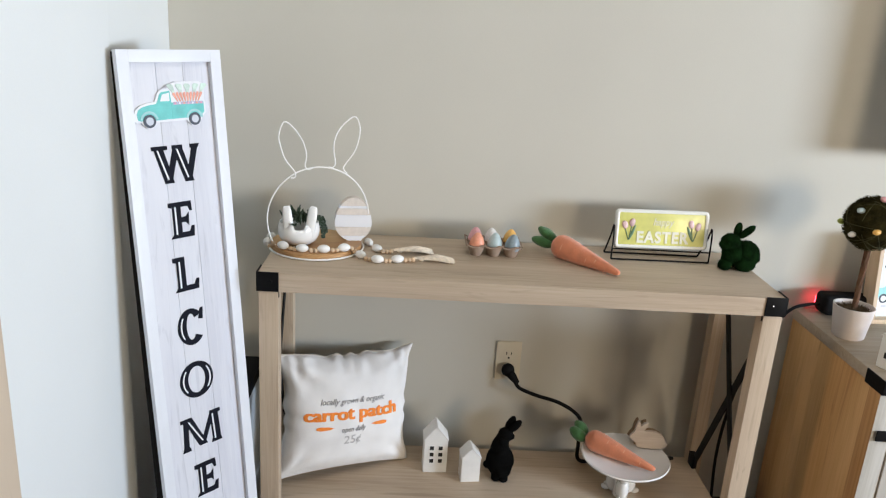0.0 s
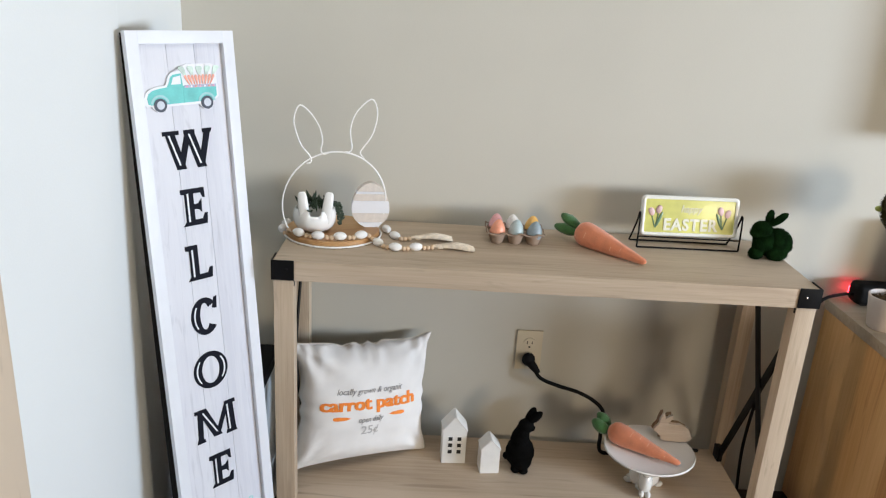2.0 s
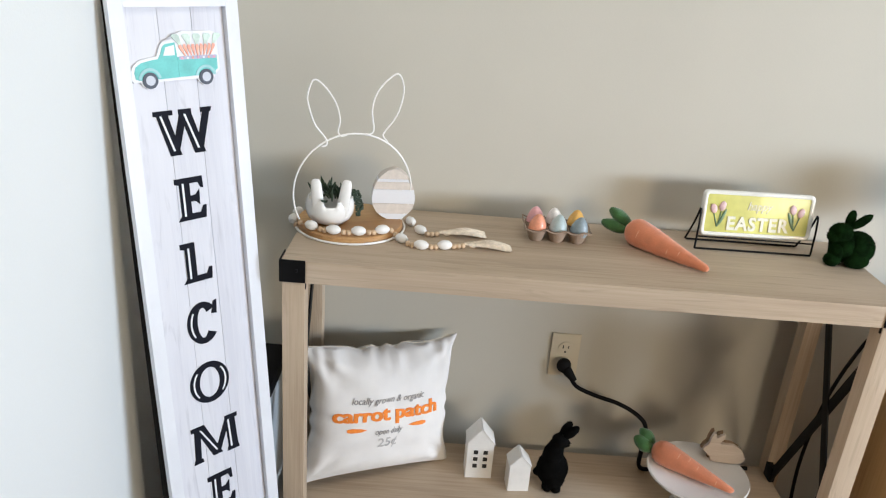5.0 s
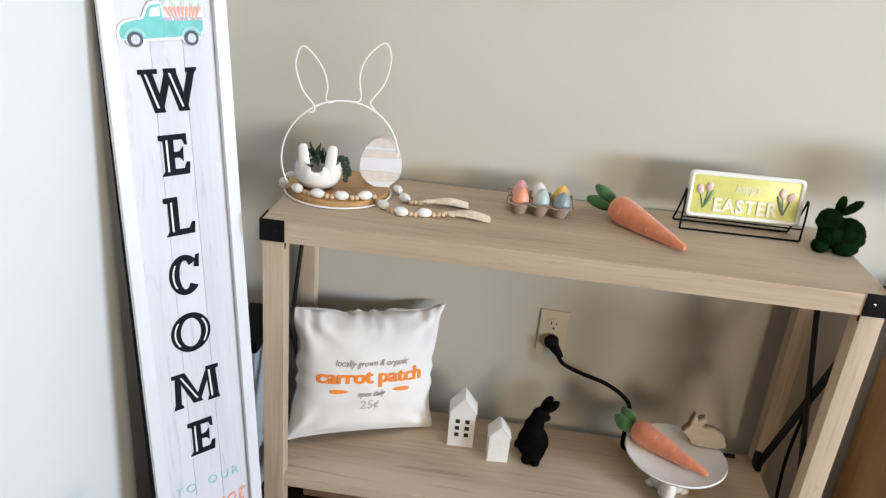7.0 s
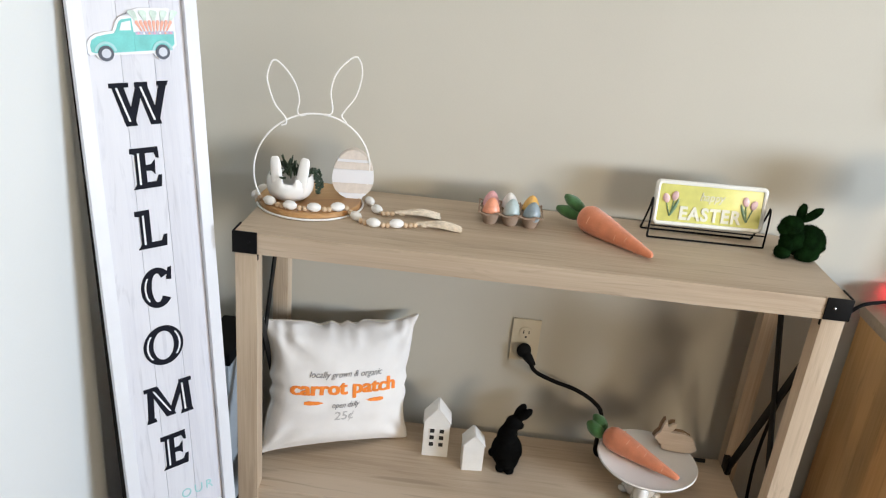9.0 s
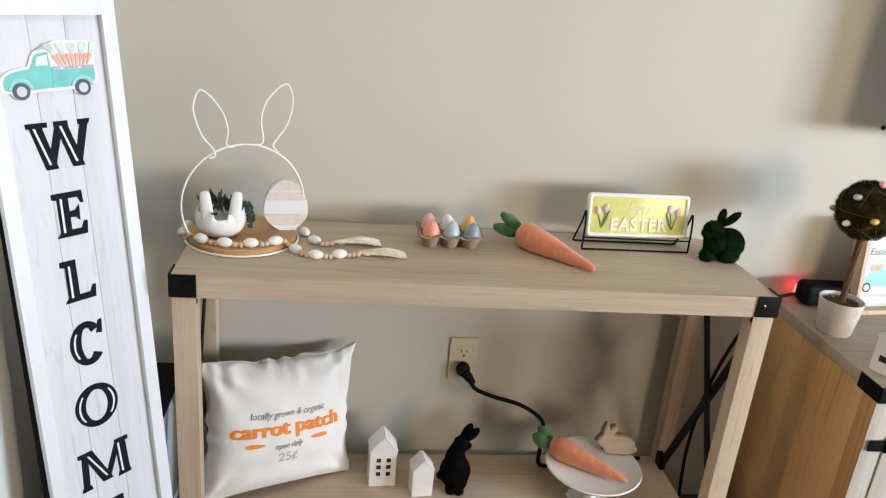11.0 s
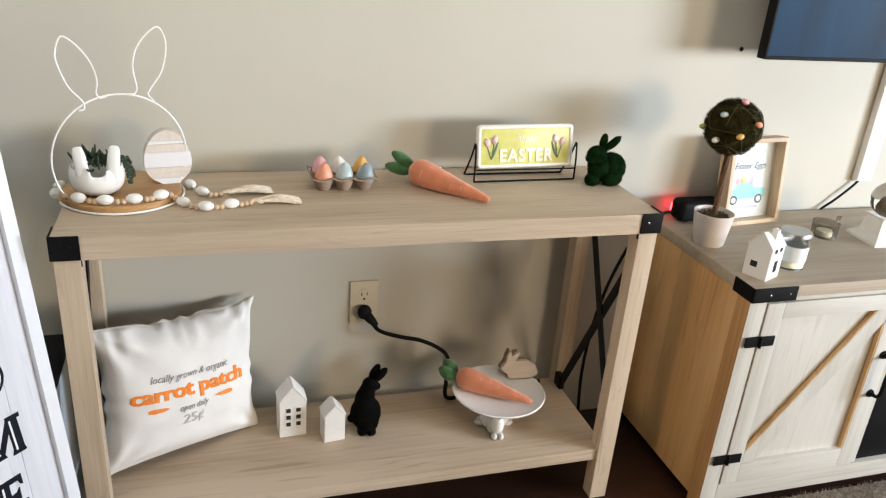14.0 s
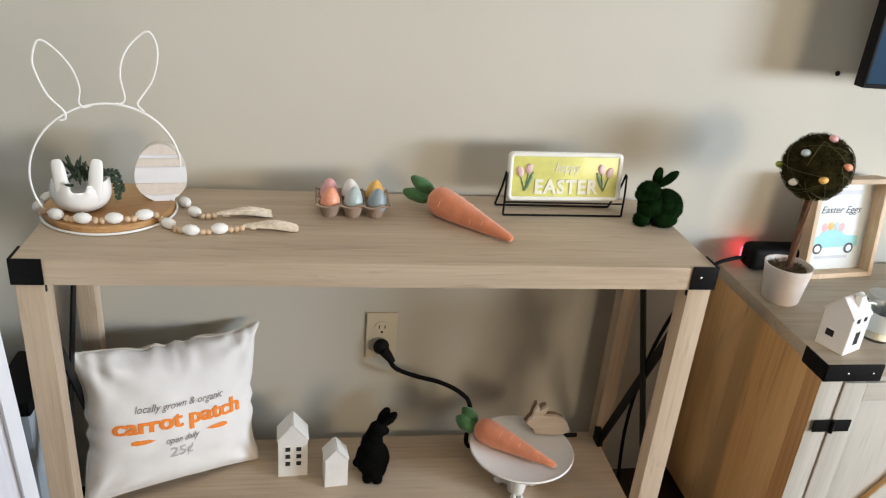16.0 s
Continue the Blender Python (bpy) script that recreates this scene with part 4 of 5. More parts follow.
# ---- rabbits ----
def rabbit(name, m, material, label, shapes, blades, length, seed):
    """One figure of rounded forms with a furry skin, as one mesh."""
    bm = bmesh.new()
    for c, r, q in shapes:
        ball(c, r, m=q, bm=bm, u=22, v=16)
    bmesh.ops.recalc_face_normals(bm, faces=bm.faces)
    bm.normal_update()
    f = fur(bm, blades, length, 0.0006, seed, droop=0.7)
    me = bpy.data.meshes.new("tmp")
    f.to_mesh(me)
    f.free()
    bm.from_mesh(me)
    bpy.data.meshes.remove(me)
    me = bpy.data.meshes.new(name)
    bm.to_mesh(me)
    bm.free()
    me.materials.append(material)
    me.polygons.foreach_set("use_smooth", [True] * len(me.polygons))
    ob = new(name, me)
    ob.matrix_world = m
    return tagged(ob, label, "rabbit figure")


rabbit("moss_rabbit", pose(1.130, -0.150, H), M_MOSS, "dark green moss covered crouching rabbit on the table", [
    ((0.020, 0.002, 0.036), (0.037, 0.029, 0.036), None), ((-0.010, -0.002, 0.040), (0.027, 0.024, 0.034), rot(0, -20, 0)), ((-0.023, -0.006, 0.070), (0.024, 0.020, 0.0205), None),
    ((-0.037, -0.009, 0.063), (0.014, 0.013, 0.012), None), ((-0.006, 0.004, 0.097), (0.0098, 0.006, 0.020), rot(0, 6, 0)), ((0.014, -0.004, 0.096), (0.0098, 0.006, 0.0235), rot(0, 48, 0)),
    ((-0.031, -0.014, 0.014), (0.017, 0.014, 0.015), None), ((-0.012, 0.010, 0.012), (0.018, 0.011, 0.012), None), ((-0.024, -0.010, 0.032), (0.017, 0.016, 0.022), None), ((0.016, -0.020, 0.016), (0.026, 0.012, 0.017), None), ((0.052, 0.006, 0.026), (0.010, 0.010, 0.010), None)], 7000, 0.0034, 3)
rabbit("black_rabbit", pose(0.592, -0.166, S), M_BLACK_FLOCK, "black flocked rabbit sitting upright on the shelf", [
    ((0.0, 0.0, 0.050), (0.037, 0.031, 0.044), None), ((0.003, -0.006, 0.030), (0.028, 0.028, 0.030), None), ((-0.003, -0.002, 0.088), (0.024, 0.022, 0.034), None), ((0.001, -0.004, 0.112), (0.0185, 0.018, 0.024), None), ((0.008, -0.005, 0.131), (0.020, 0.017, 0.018), rot(0, 25, 0)), ((0.022, -0.006, 0.126), (0.010, 0.010, 0.009), None),
    ((0.019, 0.004, 0.157), (0.011, 0.009, 0.024), rot(0, 24, 0)), ((0.030, -0.006, 0.156), (0.0105, 0.009, 0.023), rot(0, 42, 0)),
    ((0.010, -0.022, 0.010), (0.012, 0.014, 0.010), None), ((-0.010, -0.018, 0.010), (0.012, 0.014, 0.010), None), ((-0.032, 0.010, 0.030), (0.010, 0.010, 0.010), None)], 5200, 0.0026, 5)


# ---- ceramic houses ----
def ceramic_house(m, w, d, eave, apex, windows, label, chimney=False, material=None, side_windows=()):
    t = thing("ceramic_house", m, label, "house figurine", "white ceramic houses")
    material = material or M_BISQUE
    o = [(-w / 2, 0), (w / 2, 0), (w / 2, eave), (0, apex), (-w / 2, eave)]
    part("body", slab(o, d, Matrix.Translation((0, -d / 2, 0)), bevel=0.0012), material, t)
    slope = math.degrees(math.atan2(apex - eave, w / 2))
    long = math.hypot(apex - eave, w / 2)
    for s in (-1, 1):
        part("roof_slope", box(0, long + 0.001, -d / 2 - 0.001, d / 2 + 0.001, 0.0, 0.0022, 0.0007, m=Matrix.Translation((0, 0, apex)) @ Matrix.Diagonal((s, 1, 1, 1)) @ rot(0, slope, 0)), material, t)
    for x, z, sw, sh in windows:
        win = part("window", box(x - sw / 2, x + sw / 2, -d / 2 - 0.0006, -d / 2 + 0.004, z - sh / 2, z + sh / 2), M_WINDOW_HOLE, t, "dark cut-out window", smooth=0)
        f = 0.0011
        fr = box(x - sw / 2 - f, x - sw / 2, -d / 2 - 0.0012, -d / 2 + 0.001, z - sh / 2 - f, z + sh / 2 + f)
        for q in ((x + sw / 2, x + sw / 2 + f, z - sh / 2 - f, z + sh / 2 + f), (x - sw / 2, x + sw / 2, z + sh / 2, z + sh / 2 + f), (x - sw / 2, x + sw / 2, z - sh / 2 - f, z - sh / 2)):
            box(q[0], q[1], -d / 2 - 0.0012, -d / 2 + 0.001, q[2], q[3], bm=fr)
        part("window_frame", fr, material, win, smooth=0)
    for y, z, sw, sh in side_windows:
        part("window", box(w / 2 - 0.004, w / 2 + 0.0006, y - sw / 2, y + sw / 2, z - sh / 2, z + sh / 2), M_WINDOW_HOLE, t, "dark cut-out window", smooth=0)
    if chimney:
        part("chimney", box(w * 0.10, w * 0.32, -0.004, 0.010, apex - 0.022, apex + 0.006, 0.001), material, t)
    return t


ceramic_house(pose(0.4200, -0.135, S, 0, 0, 3), 0.0625, 0.050, 0.096, 0.135, [(x, z, 0.0105, 0.0115) for x in (-0.0105, 0.0125) for z in (0.036, 0.055, 0.074)], "tall white ceramic house with six square windows on the shelf")
ceramic_house(pose(0.5115, -0.175, S, 0, 0, 6), 0.0495, 0.044, 0.070, 0.097, [], "small plain white ceramic house on the shelf")


# ---- the cake stand with its carrot and wooden rabbit ----
PX, PY, PZ = 0.906, -0.222, S + 0.113


def cake_stand():
    t = thing("cake_stand", pose(PX, PY, S), "white ceramic cake stand on a rabbit shaped foot", "cake stand")
    part("plate", lathe([(0, 0.102), (0.10, 0.104), (0.110, 0.108), (0.1125, 0.112), (0.110, 0.1145), (0.098, 0.1105), (0, 0.1095)], 64), M_CERAMIC, t)
    bm = bmesh.new()
    for k in range(3):
        q = rot(0, 0, 120 * k + 20)
        for c, r in (((0.022, 0, 0.030), (0.020, 0.018, 0.030)), ((0.030, 0, 0.068), (0.015, 0.014, 0.017)), ((0.024, -0.007, 0.090), (0.005, 0.004, 0.016)), ((0.024, 0.007, 0.090), (0.005, 0.004, 0.016)), ((0.040, -0.008, 0.008), (0.012, 0.007, 0.008)), ((0.040, 0.008, 0.008), (0.012, 0.007, 0.008))):
            ball(q @ Vector(c), r, m=q, bm=bm, u=14, v=10)
    lathe([(0, 0.0), (0.020, 0.0), (0.018, 0.05), (0.024, 0.1035), (0, 0.1035)], 24, bm=bm)
    part("foot", bm, M_CERAMIC, t, "white foot of sitting rabbits")
    return t


cake_stand()
felt_carrot((0.813, -0.182, PZ + 0.0265), (0.959, -0.299, PZ + 0.012), 0.0275,
            (((0.790, -0.173, PZ + 0.030), (-0.8, 0.3, 0.45), (0.022, 0.016, 0.026)), ((0.799, -0.161, PZ + 0.040), (-0.6, 0.4, 0.6), (0.019, 0.014, 0.024))),
            "soft orange felt carrot resting on the cake stand")
RAB = [(0.000, 0.030), (0.004, 0.040), (0.012, 0.047), (0.012, 0.060), (0.017, 0.076), (0.022, 0.078), (0.025, 0.062), (0.034, 0.072), (0.043, 0.074), (0.043, 0.064), (0.032, 0.050), (0.048, 0.050), (0.066, 0.050), (0.083, 0.042), (0.092, 0.030), (0.094, 0.020), (0.099, 0.016), (0.096, 0.008), (0.086, 0.003), (0.070, 0.001), (0.030, 0.001), (0.020, 0.005), (0.020, 0.014), (0.010, 0.022)]
wr = thing("wooden_rabbit", pose(0.923, -0.182, PZ + 0.0012, 0, 0, -4), "cut-out pale wooden rabbit standing on the cake stand", "rabbit figure")
part("front_piece", slab(RAB, 0.009, bevel=0.001), wood("whitewashed_birch", (0.76, 0.69, 0.61), (0.70, 0.62, 0.53), (0.58, 0.49, 0.40), 0, 3.0), wr, "whitewashed wooden rabbit")
# darker brown copy of the outline, slightly shifted behind the front piece
part("rear_piece", slab([(x * 1.0 - 0.004, max(0.001, z * 1.04)) for x, z in RAB], 0.008, Matrix.Translation((0, 0.0095, 0)), bevel=0.001), wood("rear_dark_brown", (0.26, 0.17, 0.10), (0.20, 0.13, 0.08), (0.13, 0.08, 0.05), 0, 3.0), wr, "darker brown copy of the rabbit outline behind")


# ---- the cushion ----
def cushion():
    m = pose(0.182, -0.172, S + 0.008, -10, 4, 26)
    w, h, th = 0.364, 0.322, 0.078
    t = thing("carrot_patch_cushion", m, "square cream canvas cushion printed with orange carrot patch lettering", "cushion")

    def surface(u, v, side):
        """u and v from -1 to 1."""
        e = max(0.0, (1 - abs(u) ** 2.1) * (1 - abs(v) ** 2.1))
        pinch = 1 - 0.105 * (1 - abs(v) ** 2) * abs(u) ** 3
        pinv = 1 - 0.085 * (1 - abs(u) ** 2) * abs(v) ** 3
        corner = 1 + 0.02 * abs(u * v) ** 12
        x, z = u * w / 2 * pinch * corner, h / 2 + v * h / 2 * pinv * corner
        z += 0.0045 * math.sin(u * 17 + 3 * math.sin(u * 5)) * max(0.0, v) ** 4 * (1 - u ** 4)
        x += 0.0030 * math.sin(v * 15 + 2 * math.sin(v * 6)) * abs(u) ** 5 * (1 - v ** 4)
        y = -side * th * (e ** 0.5) * (0.9 if side > 0 else 0.6)
        wr = noise.noise((u * 5 + 9 * side, v * 1.6, 0.3)) * max(0.0, v - 0.45) * 0.022
        wr += 0.0105 * math.sin(u * 24 + 2 * math.sin(u * 7)) * max(0.0, v - 0.62) * 2.4 * max(0.0, 1 - abs(u) ** 4)
        wr += noise.noise((u * 3, v * 3, 2.0 + side)) * 0.006 * (e ** 0.5)
        for cu, cv in ((-1, -1), (1, -1), (-1, 1), (1, 1)):
            d = math.hypot(u - cu, v - cv)
            wr += 0.004 * math.sin(9 * math.atan2(abs(v - cv) + 1e-6, abs(u - cu) + 1e-6)) * math.exp(-((d - 0.42) / 0.25) ** 2) * min(1.0, e * 6)
        return Vector((x, y + wr * side * (1 if e > 0 else 0), z))

    for side, name in ((1, "front_cover"), (-1, "back_cover")):
        bm = bmesh.new()
        n = 56
        g = [[bm.verts.new(surface(math.sin((-1 + 2 * i / n) * math.pi / 2), math.sin((-1 + 2 * j / n) * math.pi / 2), side)) for i in range(n + 1)] for j in range(n + 1)]
        for j in range(n):
            for i in range(n):
                bm.faces.new((g[j][i], g[j][i + 1], g[j + 1][i + 1], g[j + 1][i]))
        part(name, bm, M_COTTON, t, smooth=80)
    edge = []
    n = 40
    for a, b in (((-1, -1), (1, -1)), ((1, -1), (1, 1)), ((1, 1), (-1, 1)), ((-1, 1), (-1, -1))):
        for k in range(n):
            f = k / n
            edge.append(surface(a[0] + (b[0] - a[0]) * f, a[1] + (b[1] - a[1]) * f, 1))
    part("seam", tube(edge, 0.0017, 6, True), M_PIPING, t, "stitched cotton seam")

    def lay(bm, lift=0.0014):
        bmesh.ops.triangulate(bm, faces=bm.faces)
        for turn in range(2):
            bmesh.ops.subdivide_edges(bm, edges=[e for e in bm.edges if e.calc_length() > 0.008], cuts=1)
            bmesh.ops.triangulate(bm, faces=bm.faces)
        for v in bm.verts:
            u, f = v.co.x / (w / 2), (v.co.z - h / 2) / (h / 2)
            for turn in range(3):
                p = surface(u, f, 1)
                u, f = u + (v.co.x - p.x) / (w / 2), f + (v.co.z - p.z) / (h / 2)
            p = surface(u, f, 1)
            v.co = Vector((v.co.x, p.y - lift + v.co.y, v.co.z))
        return bm

    cx, cz = -0.005, h * 0.54
    base = Matrix.Translation((cx, 0, cz))
    cover = t
    tw = [("carrot patch", 0.034, 0.0, 0.246, M_ORANGE_INK, 0.0024, 0.0), ("locally grown & organic", 0.016, 0.033, 0.172, M_GREY_INK, 0.0, 0.35), ("open daily", 0.015, -0.040, 0.066, M_GREY_INK, 0.0, 0.35), ("25\u00a2", 0.024, -0.069, 0.046, M_PALE_INK, 0.0003, 0.0)]
    for text, size, dz, wide, ink, fat, lean in tw:
        words = None
        for k in (0, -2, -1, 1, 2) if fat > 0.001 else (0,):
            words = lettering(text, size, base @ Matrix.Translation((0.0009 * k, -0.0002 * k, dz)), min(fat, 0.0006), 0.0004, lean, bm=words, fit_width=wide)
        part("printed_lettering", lay(words), ink, cover, "orange print" if ink is M_ORANGE_INK else "grey print", smooth=0)
    for s in (-1, 1):
        b = slab([(-0.024, 0), (-0.012, 0.004), (0.010, 0.0055), (0.020, 0.003), (0.020, -0.003), (0.010, -0.005), (-0.012, -0.0035)], 0.0004)
        b.transform(base @ Matrix.Translation((s * 0.074, 0, -0.034)) @ Matrix.Diagonal((s, 1, 1, 1)))
        part("printed_carrot", lay(b), M_ORANGE_INK, cover, "orange carrot print", smooth=0)
    return t


cushion()


# ---- socket, plug and cable ----
def outlet():
    t = thing("wall_outlet", pose(0.6125, 0, 0.4075), "ivory duplex wall outlet above the lower shelf", "outlet")
    part("cover_plate", box(-0.0345, 0.0345, -0.006, -0.0005, -0.0575, 0.0575, 0.002), M_IVORY, t)
    for z in (0.0205, -0.0205):
        p = part("receptacle", lathe([(0, 0), (0.0165, 0), (0.0165, 0.002), (0, 0.002)], 24, m=Matrix.Translation((0, -0.0062, z)) @ rot(90)), M_IVORY, t)
        for x, hh in ((-0.0065, 0.0045), (0.0065, 0.0038)):
            part("slot", box(x - 0.0012, x + 0.0012, -0.0087, -0.007, z + 0.003 - hh, z + 0.003 + hh), M_WINDOW_HOLE, p, smooth=0)
        part("slot", box(-0.0024, 0.0024, -0.0087, -0.007, z - 0.0125, z - 0.0075), M_WINDOW_HOLE, p, smooth=0)
    return t


outlet()
lead = thing("power_cable", pose(0.613, -0.02, 0.387), "thick black power cable plugged into the outlet", "cable")
plug = ball((0, 0, 0), (0.0185, 0.0185, 0.012), u=24, v=14)
plug.transform(Matrix.Translation((0.612, -0.020, 0.387)) @ rot(78, 0, 12))
lathe([(0.0125, 0), (0.0115, 0.012), (0.0085, 0.026), (0.0065, 0.034), (0, 0.034)], 18, bm=plug, m=Matrix.Translation((0.618, -0.025, 0.379)) @ Vector((0.62, -0.45, -0.62)).to_track_quat("Z", "Y").to_matrix().to_4x4())
part("plug", plug, M_RUBBER, lead, "round black rubber plug", placed=True)
part("cord", tube(spline([(0.629, -0.036, 0.365), (0.645, -0.052, 0.349), (0.690, -0.062, 0.335), (0.745, -0.074, 0.325), (0.790, -0.085, 0.305), (0.812, -0.098, 0.280), (0.812, -0.100, 0.215), (0.830, -0.085, S + 0.006), (0.95, -0.055, S + 0.005), (1.10, -0.050, S + 0.005)], 8), 0.0052, 10), M_RUBBER, lead, placed=True)


# ---- the sideboard ----
BX, BF, BH, BE = 1.372, -0.448, 0.612, 2.62


def sideboard():
    t = thing("sideboard", pose((BX + BE) / 2, BF / 2, 0), "whitewashed farmhouse sideboard with golden oak sides and black hardware", "sideboard")
    part("top", box(BX - 0.002, BE + 0.002, BF - 0.002, -0.02, BH - 0.028, BH, 0.002), M_CAB_TOP, t, "greyed oak top", placed=True)
    part("side_panel", box(BX, BX + 0.018, BF + 0.045, -0.025, 0.02, BH - 0.0285, 0.001), M_GOLD_OAK, t, "golden oak side panel", placed=True)
    part("side_panel", box(BE - 0.018, BE, BF + 0.045, -0.025, 0.02, BH - 0.0285, 0.001), M_GOLD_OAK, t, "golden oak side panel", placed=True)
    part("back_panel", box(BX + 0.02, BE - 0.02, -0.032, -0.026, 0.02, BH - 0.03), M_GOLD_OAK, t, placed=True)
    part("bottom_panel", box(BX + 0.02, BE - 0.02, BF + 0.02, -0.034, 0.055, 0.073), M_GOLD_OAK, t, placed=True)
    for x in (BX - 0.001, BE - 0.044):
        post = box(x, x + 0.045, BF, BF + 0.0445, 0.0, BH - 0.0285, 0.0015)
        post.normal_update()
        for f in post.faces:
            f.material_index = 1 if abs(f.normal.x) > 0.8 else 0
        part("corner_post", post, [M_WASH_Z, M_GOLD_OAK], t, "whitewashed front post", placed=True)
    part("top_rail", box(BX + 0.0445, BE - 0.0445, BF, BF + 0.02, 0.574, BH - 0.0285, 0.001), M_WASH_X, t, placed=True)
    part("bottom_rail", box(BX + 0.0445, BE - 0.0445, BF, BF + 0.02, 0.02, 0.072, 0.001), M_WASH_X, t, placed=True)
    for a, b, flip in ((BX + 0.0465, 1.815, False), (2.177, BE - 0.0465, True)):
        door = part("door", box(a + 0.045, b - 0.045, BF + 0.010, BF + 0.016, 0.12, 0.535), M_WASH_Z, t, "whitewashed barn door panel", placed=True)
        z0, z1 = 0.0755, 0.5715
        for x0, x1 in ((a, a + 0.046), (b - 0.046, b)):
            part("stile", box(x0, x1, BF - 0.003, BF + 0.0165, z0, z1, 0.001), M_WASH_Z, door, placed=True)
        for c, d in ((z0, z0 + 0.055), (z1 - 0.04, z1)):
            part("rail", box(a + 0.0465, b - 0.0465, BF - 0.003, BF + 0.0165, c, d, 0.001), M_WASH_X, door, placed=True)
        x0, x1, q0, q1 = a + 0.047, b - 0.047, z0 + 0.0555, z1 - 0.0405
        k = 0.032
        brace = [(x0, q0), (x0 + k, q0), (x1, q1 - k), (x1, q1), (x1 - k, q1), (x0, q0 + k)]
        if flip:
            brace = [(x0 + x1 - x, z) for x, z in brace]
        part("diagonal_brace", slab(brace, 0.012, Matrix.Translation((0, BF - 0.0025, 0)), bevel=0.0006), M_WASH_Z, door, placed=True)
        edge = [(x0, q0 + k + 0.0005), (x1 - k - 0.0005, q1), (x1 - k - 0.0032, q1), (x0, q0 + k + 0.0032)]
        if flip:
            edge = [(x0 + x1 - x, z) for x, z in edge]
        part("brace_edge", slab(edge, 0.010, Matrix.Translation((0, BF - 0.0015, 0))), M_GOLD_OAK, door, "golden oak cut edge", placed=True, smooth=0)
        part("stile_edge", box(b - 0.0500, b - 0.0465, BF - 0.0018, BF + 0.0095, q0 + 0.001, q1 - 0.036), M_GOLD_OAK, door, "golden oak cut edge", placed=True, smooth=0)
        hx = b - 0.018 if not flip else a + 0.018
        hd = part("handle", tube(spline([(hx, BF - 0.003, 0.405), (hx, BF - 0.028, 0.398), (hx, BF - 0.032, 0.35), (hx, BF - 0.028, 0.302), (hx, BF - 0.003, 0.295)], 6), 0.0048, 10), M_BLACK, door, "black bar handle", placed=True)
        for z in (0.405, 0.295):
            part("handle_rose", lathe([(0, 0), (0.011, 0), (0.010, 0.004), (0, 0.004)], 16, m=Matrix.Translation((hx, BF - 0.003, z)) @ rot(90)), M_BLACK, hd, placed=True)
        ex = a if not flip else b
        for z in (0.478, 0.152):
            hg = part("hinge", box(ex - 0.038, ex + 0.038, BF - 0.0065, BF - 0.0032, z - 0.0125, z + 0.0125, 0.0012), M_BLACK, door, "black strap hinge", placed=True)
            part("hinge_pin", lathe([(0, -0.014), (0.004, -0.014), (0.004, 0.014), (0, 0.014)], 10, m=Matrix.Translation((ex, BF - 0.0075, z))), M_BLACK, hg, placed=True)
    part("shelf_board", box(1.83, 2.16, BF + 0.03, -0.035, 0.31, 0.328), M_GOLD_OAK, t, placed=True)
    for x in (1.8165, 2.158):
        part("divider", box(x, x + 0.017, BF + 0.003, -0.035, 0.0745, 0.572), M_WASH_Z, t, placed=True)
    # black sheet put in for the darkness of the open middle compartment
    part("opening_dark", box(1.835, 2.157, BF + 0.012, BF + 0.02, 0.0745, 0.30, 0.001), M_BLACK, t, "black sheet standing in for the dark middle opening", placed=True)
    for x, s in ((BX - 0.003, 1), (BE + 0.003, -1)):
        b = box(0.0, 0.115, -0.004, 0.0, 0, 0.034, 0.0012)
        box(0.0, 0.0035, -0.004, 0.066, 0, 0.034, 0.0012, bm=b)
        b.transform(Matrix.Translation((x, BF - 0.0025, BH - 0.034)) @ Matrix.Diagonal((s, 1, 1, 1)))
        br = part("corner_bracket", b, M_BLACK, t, "black metal corner bracket", placed=True)
        for dx in (0.045, 0.095):
            part("screw", ball((x + s * dx, BF - 0.007, BH - 0.017), (0.0028, 0.0015, 0.0028), u=10, v=6), M_STEEL, br, placed=True)
    return t


sideboard()


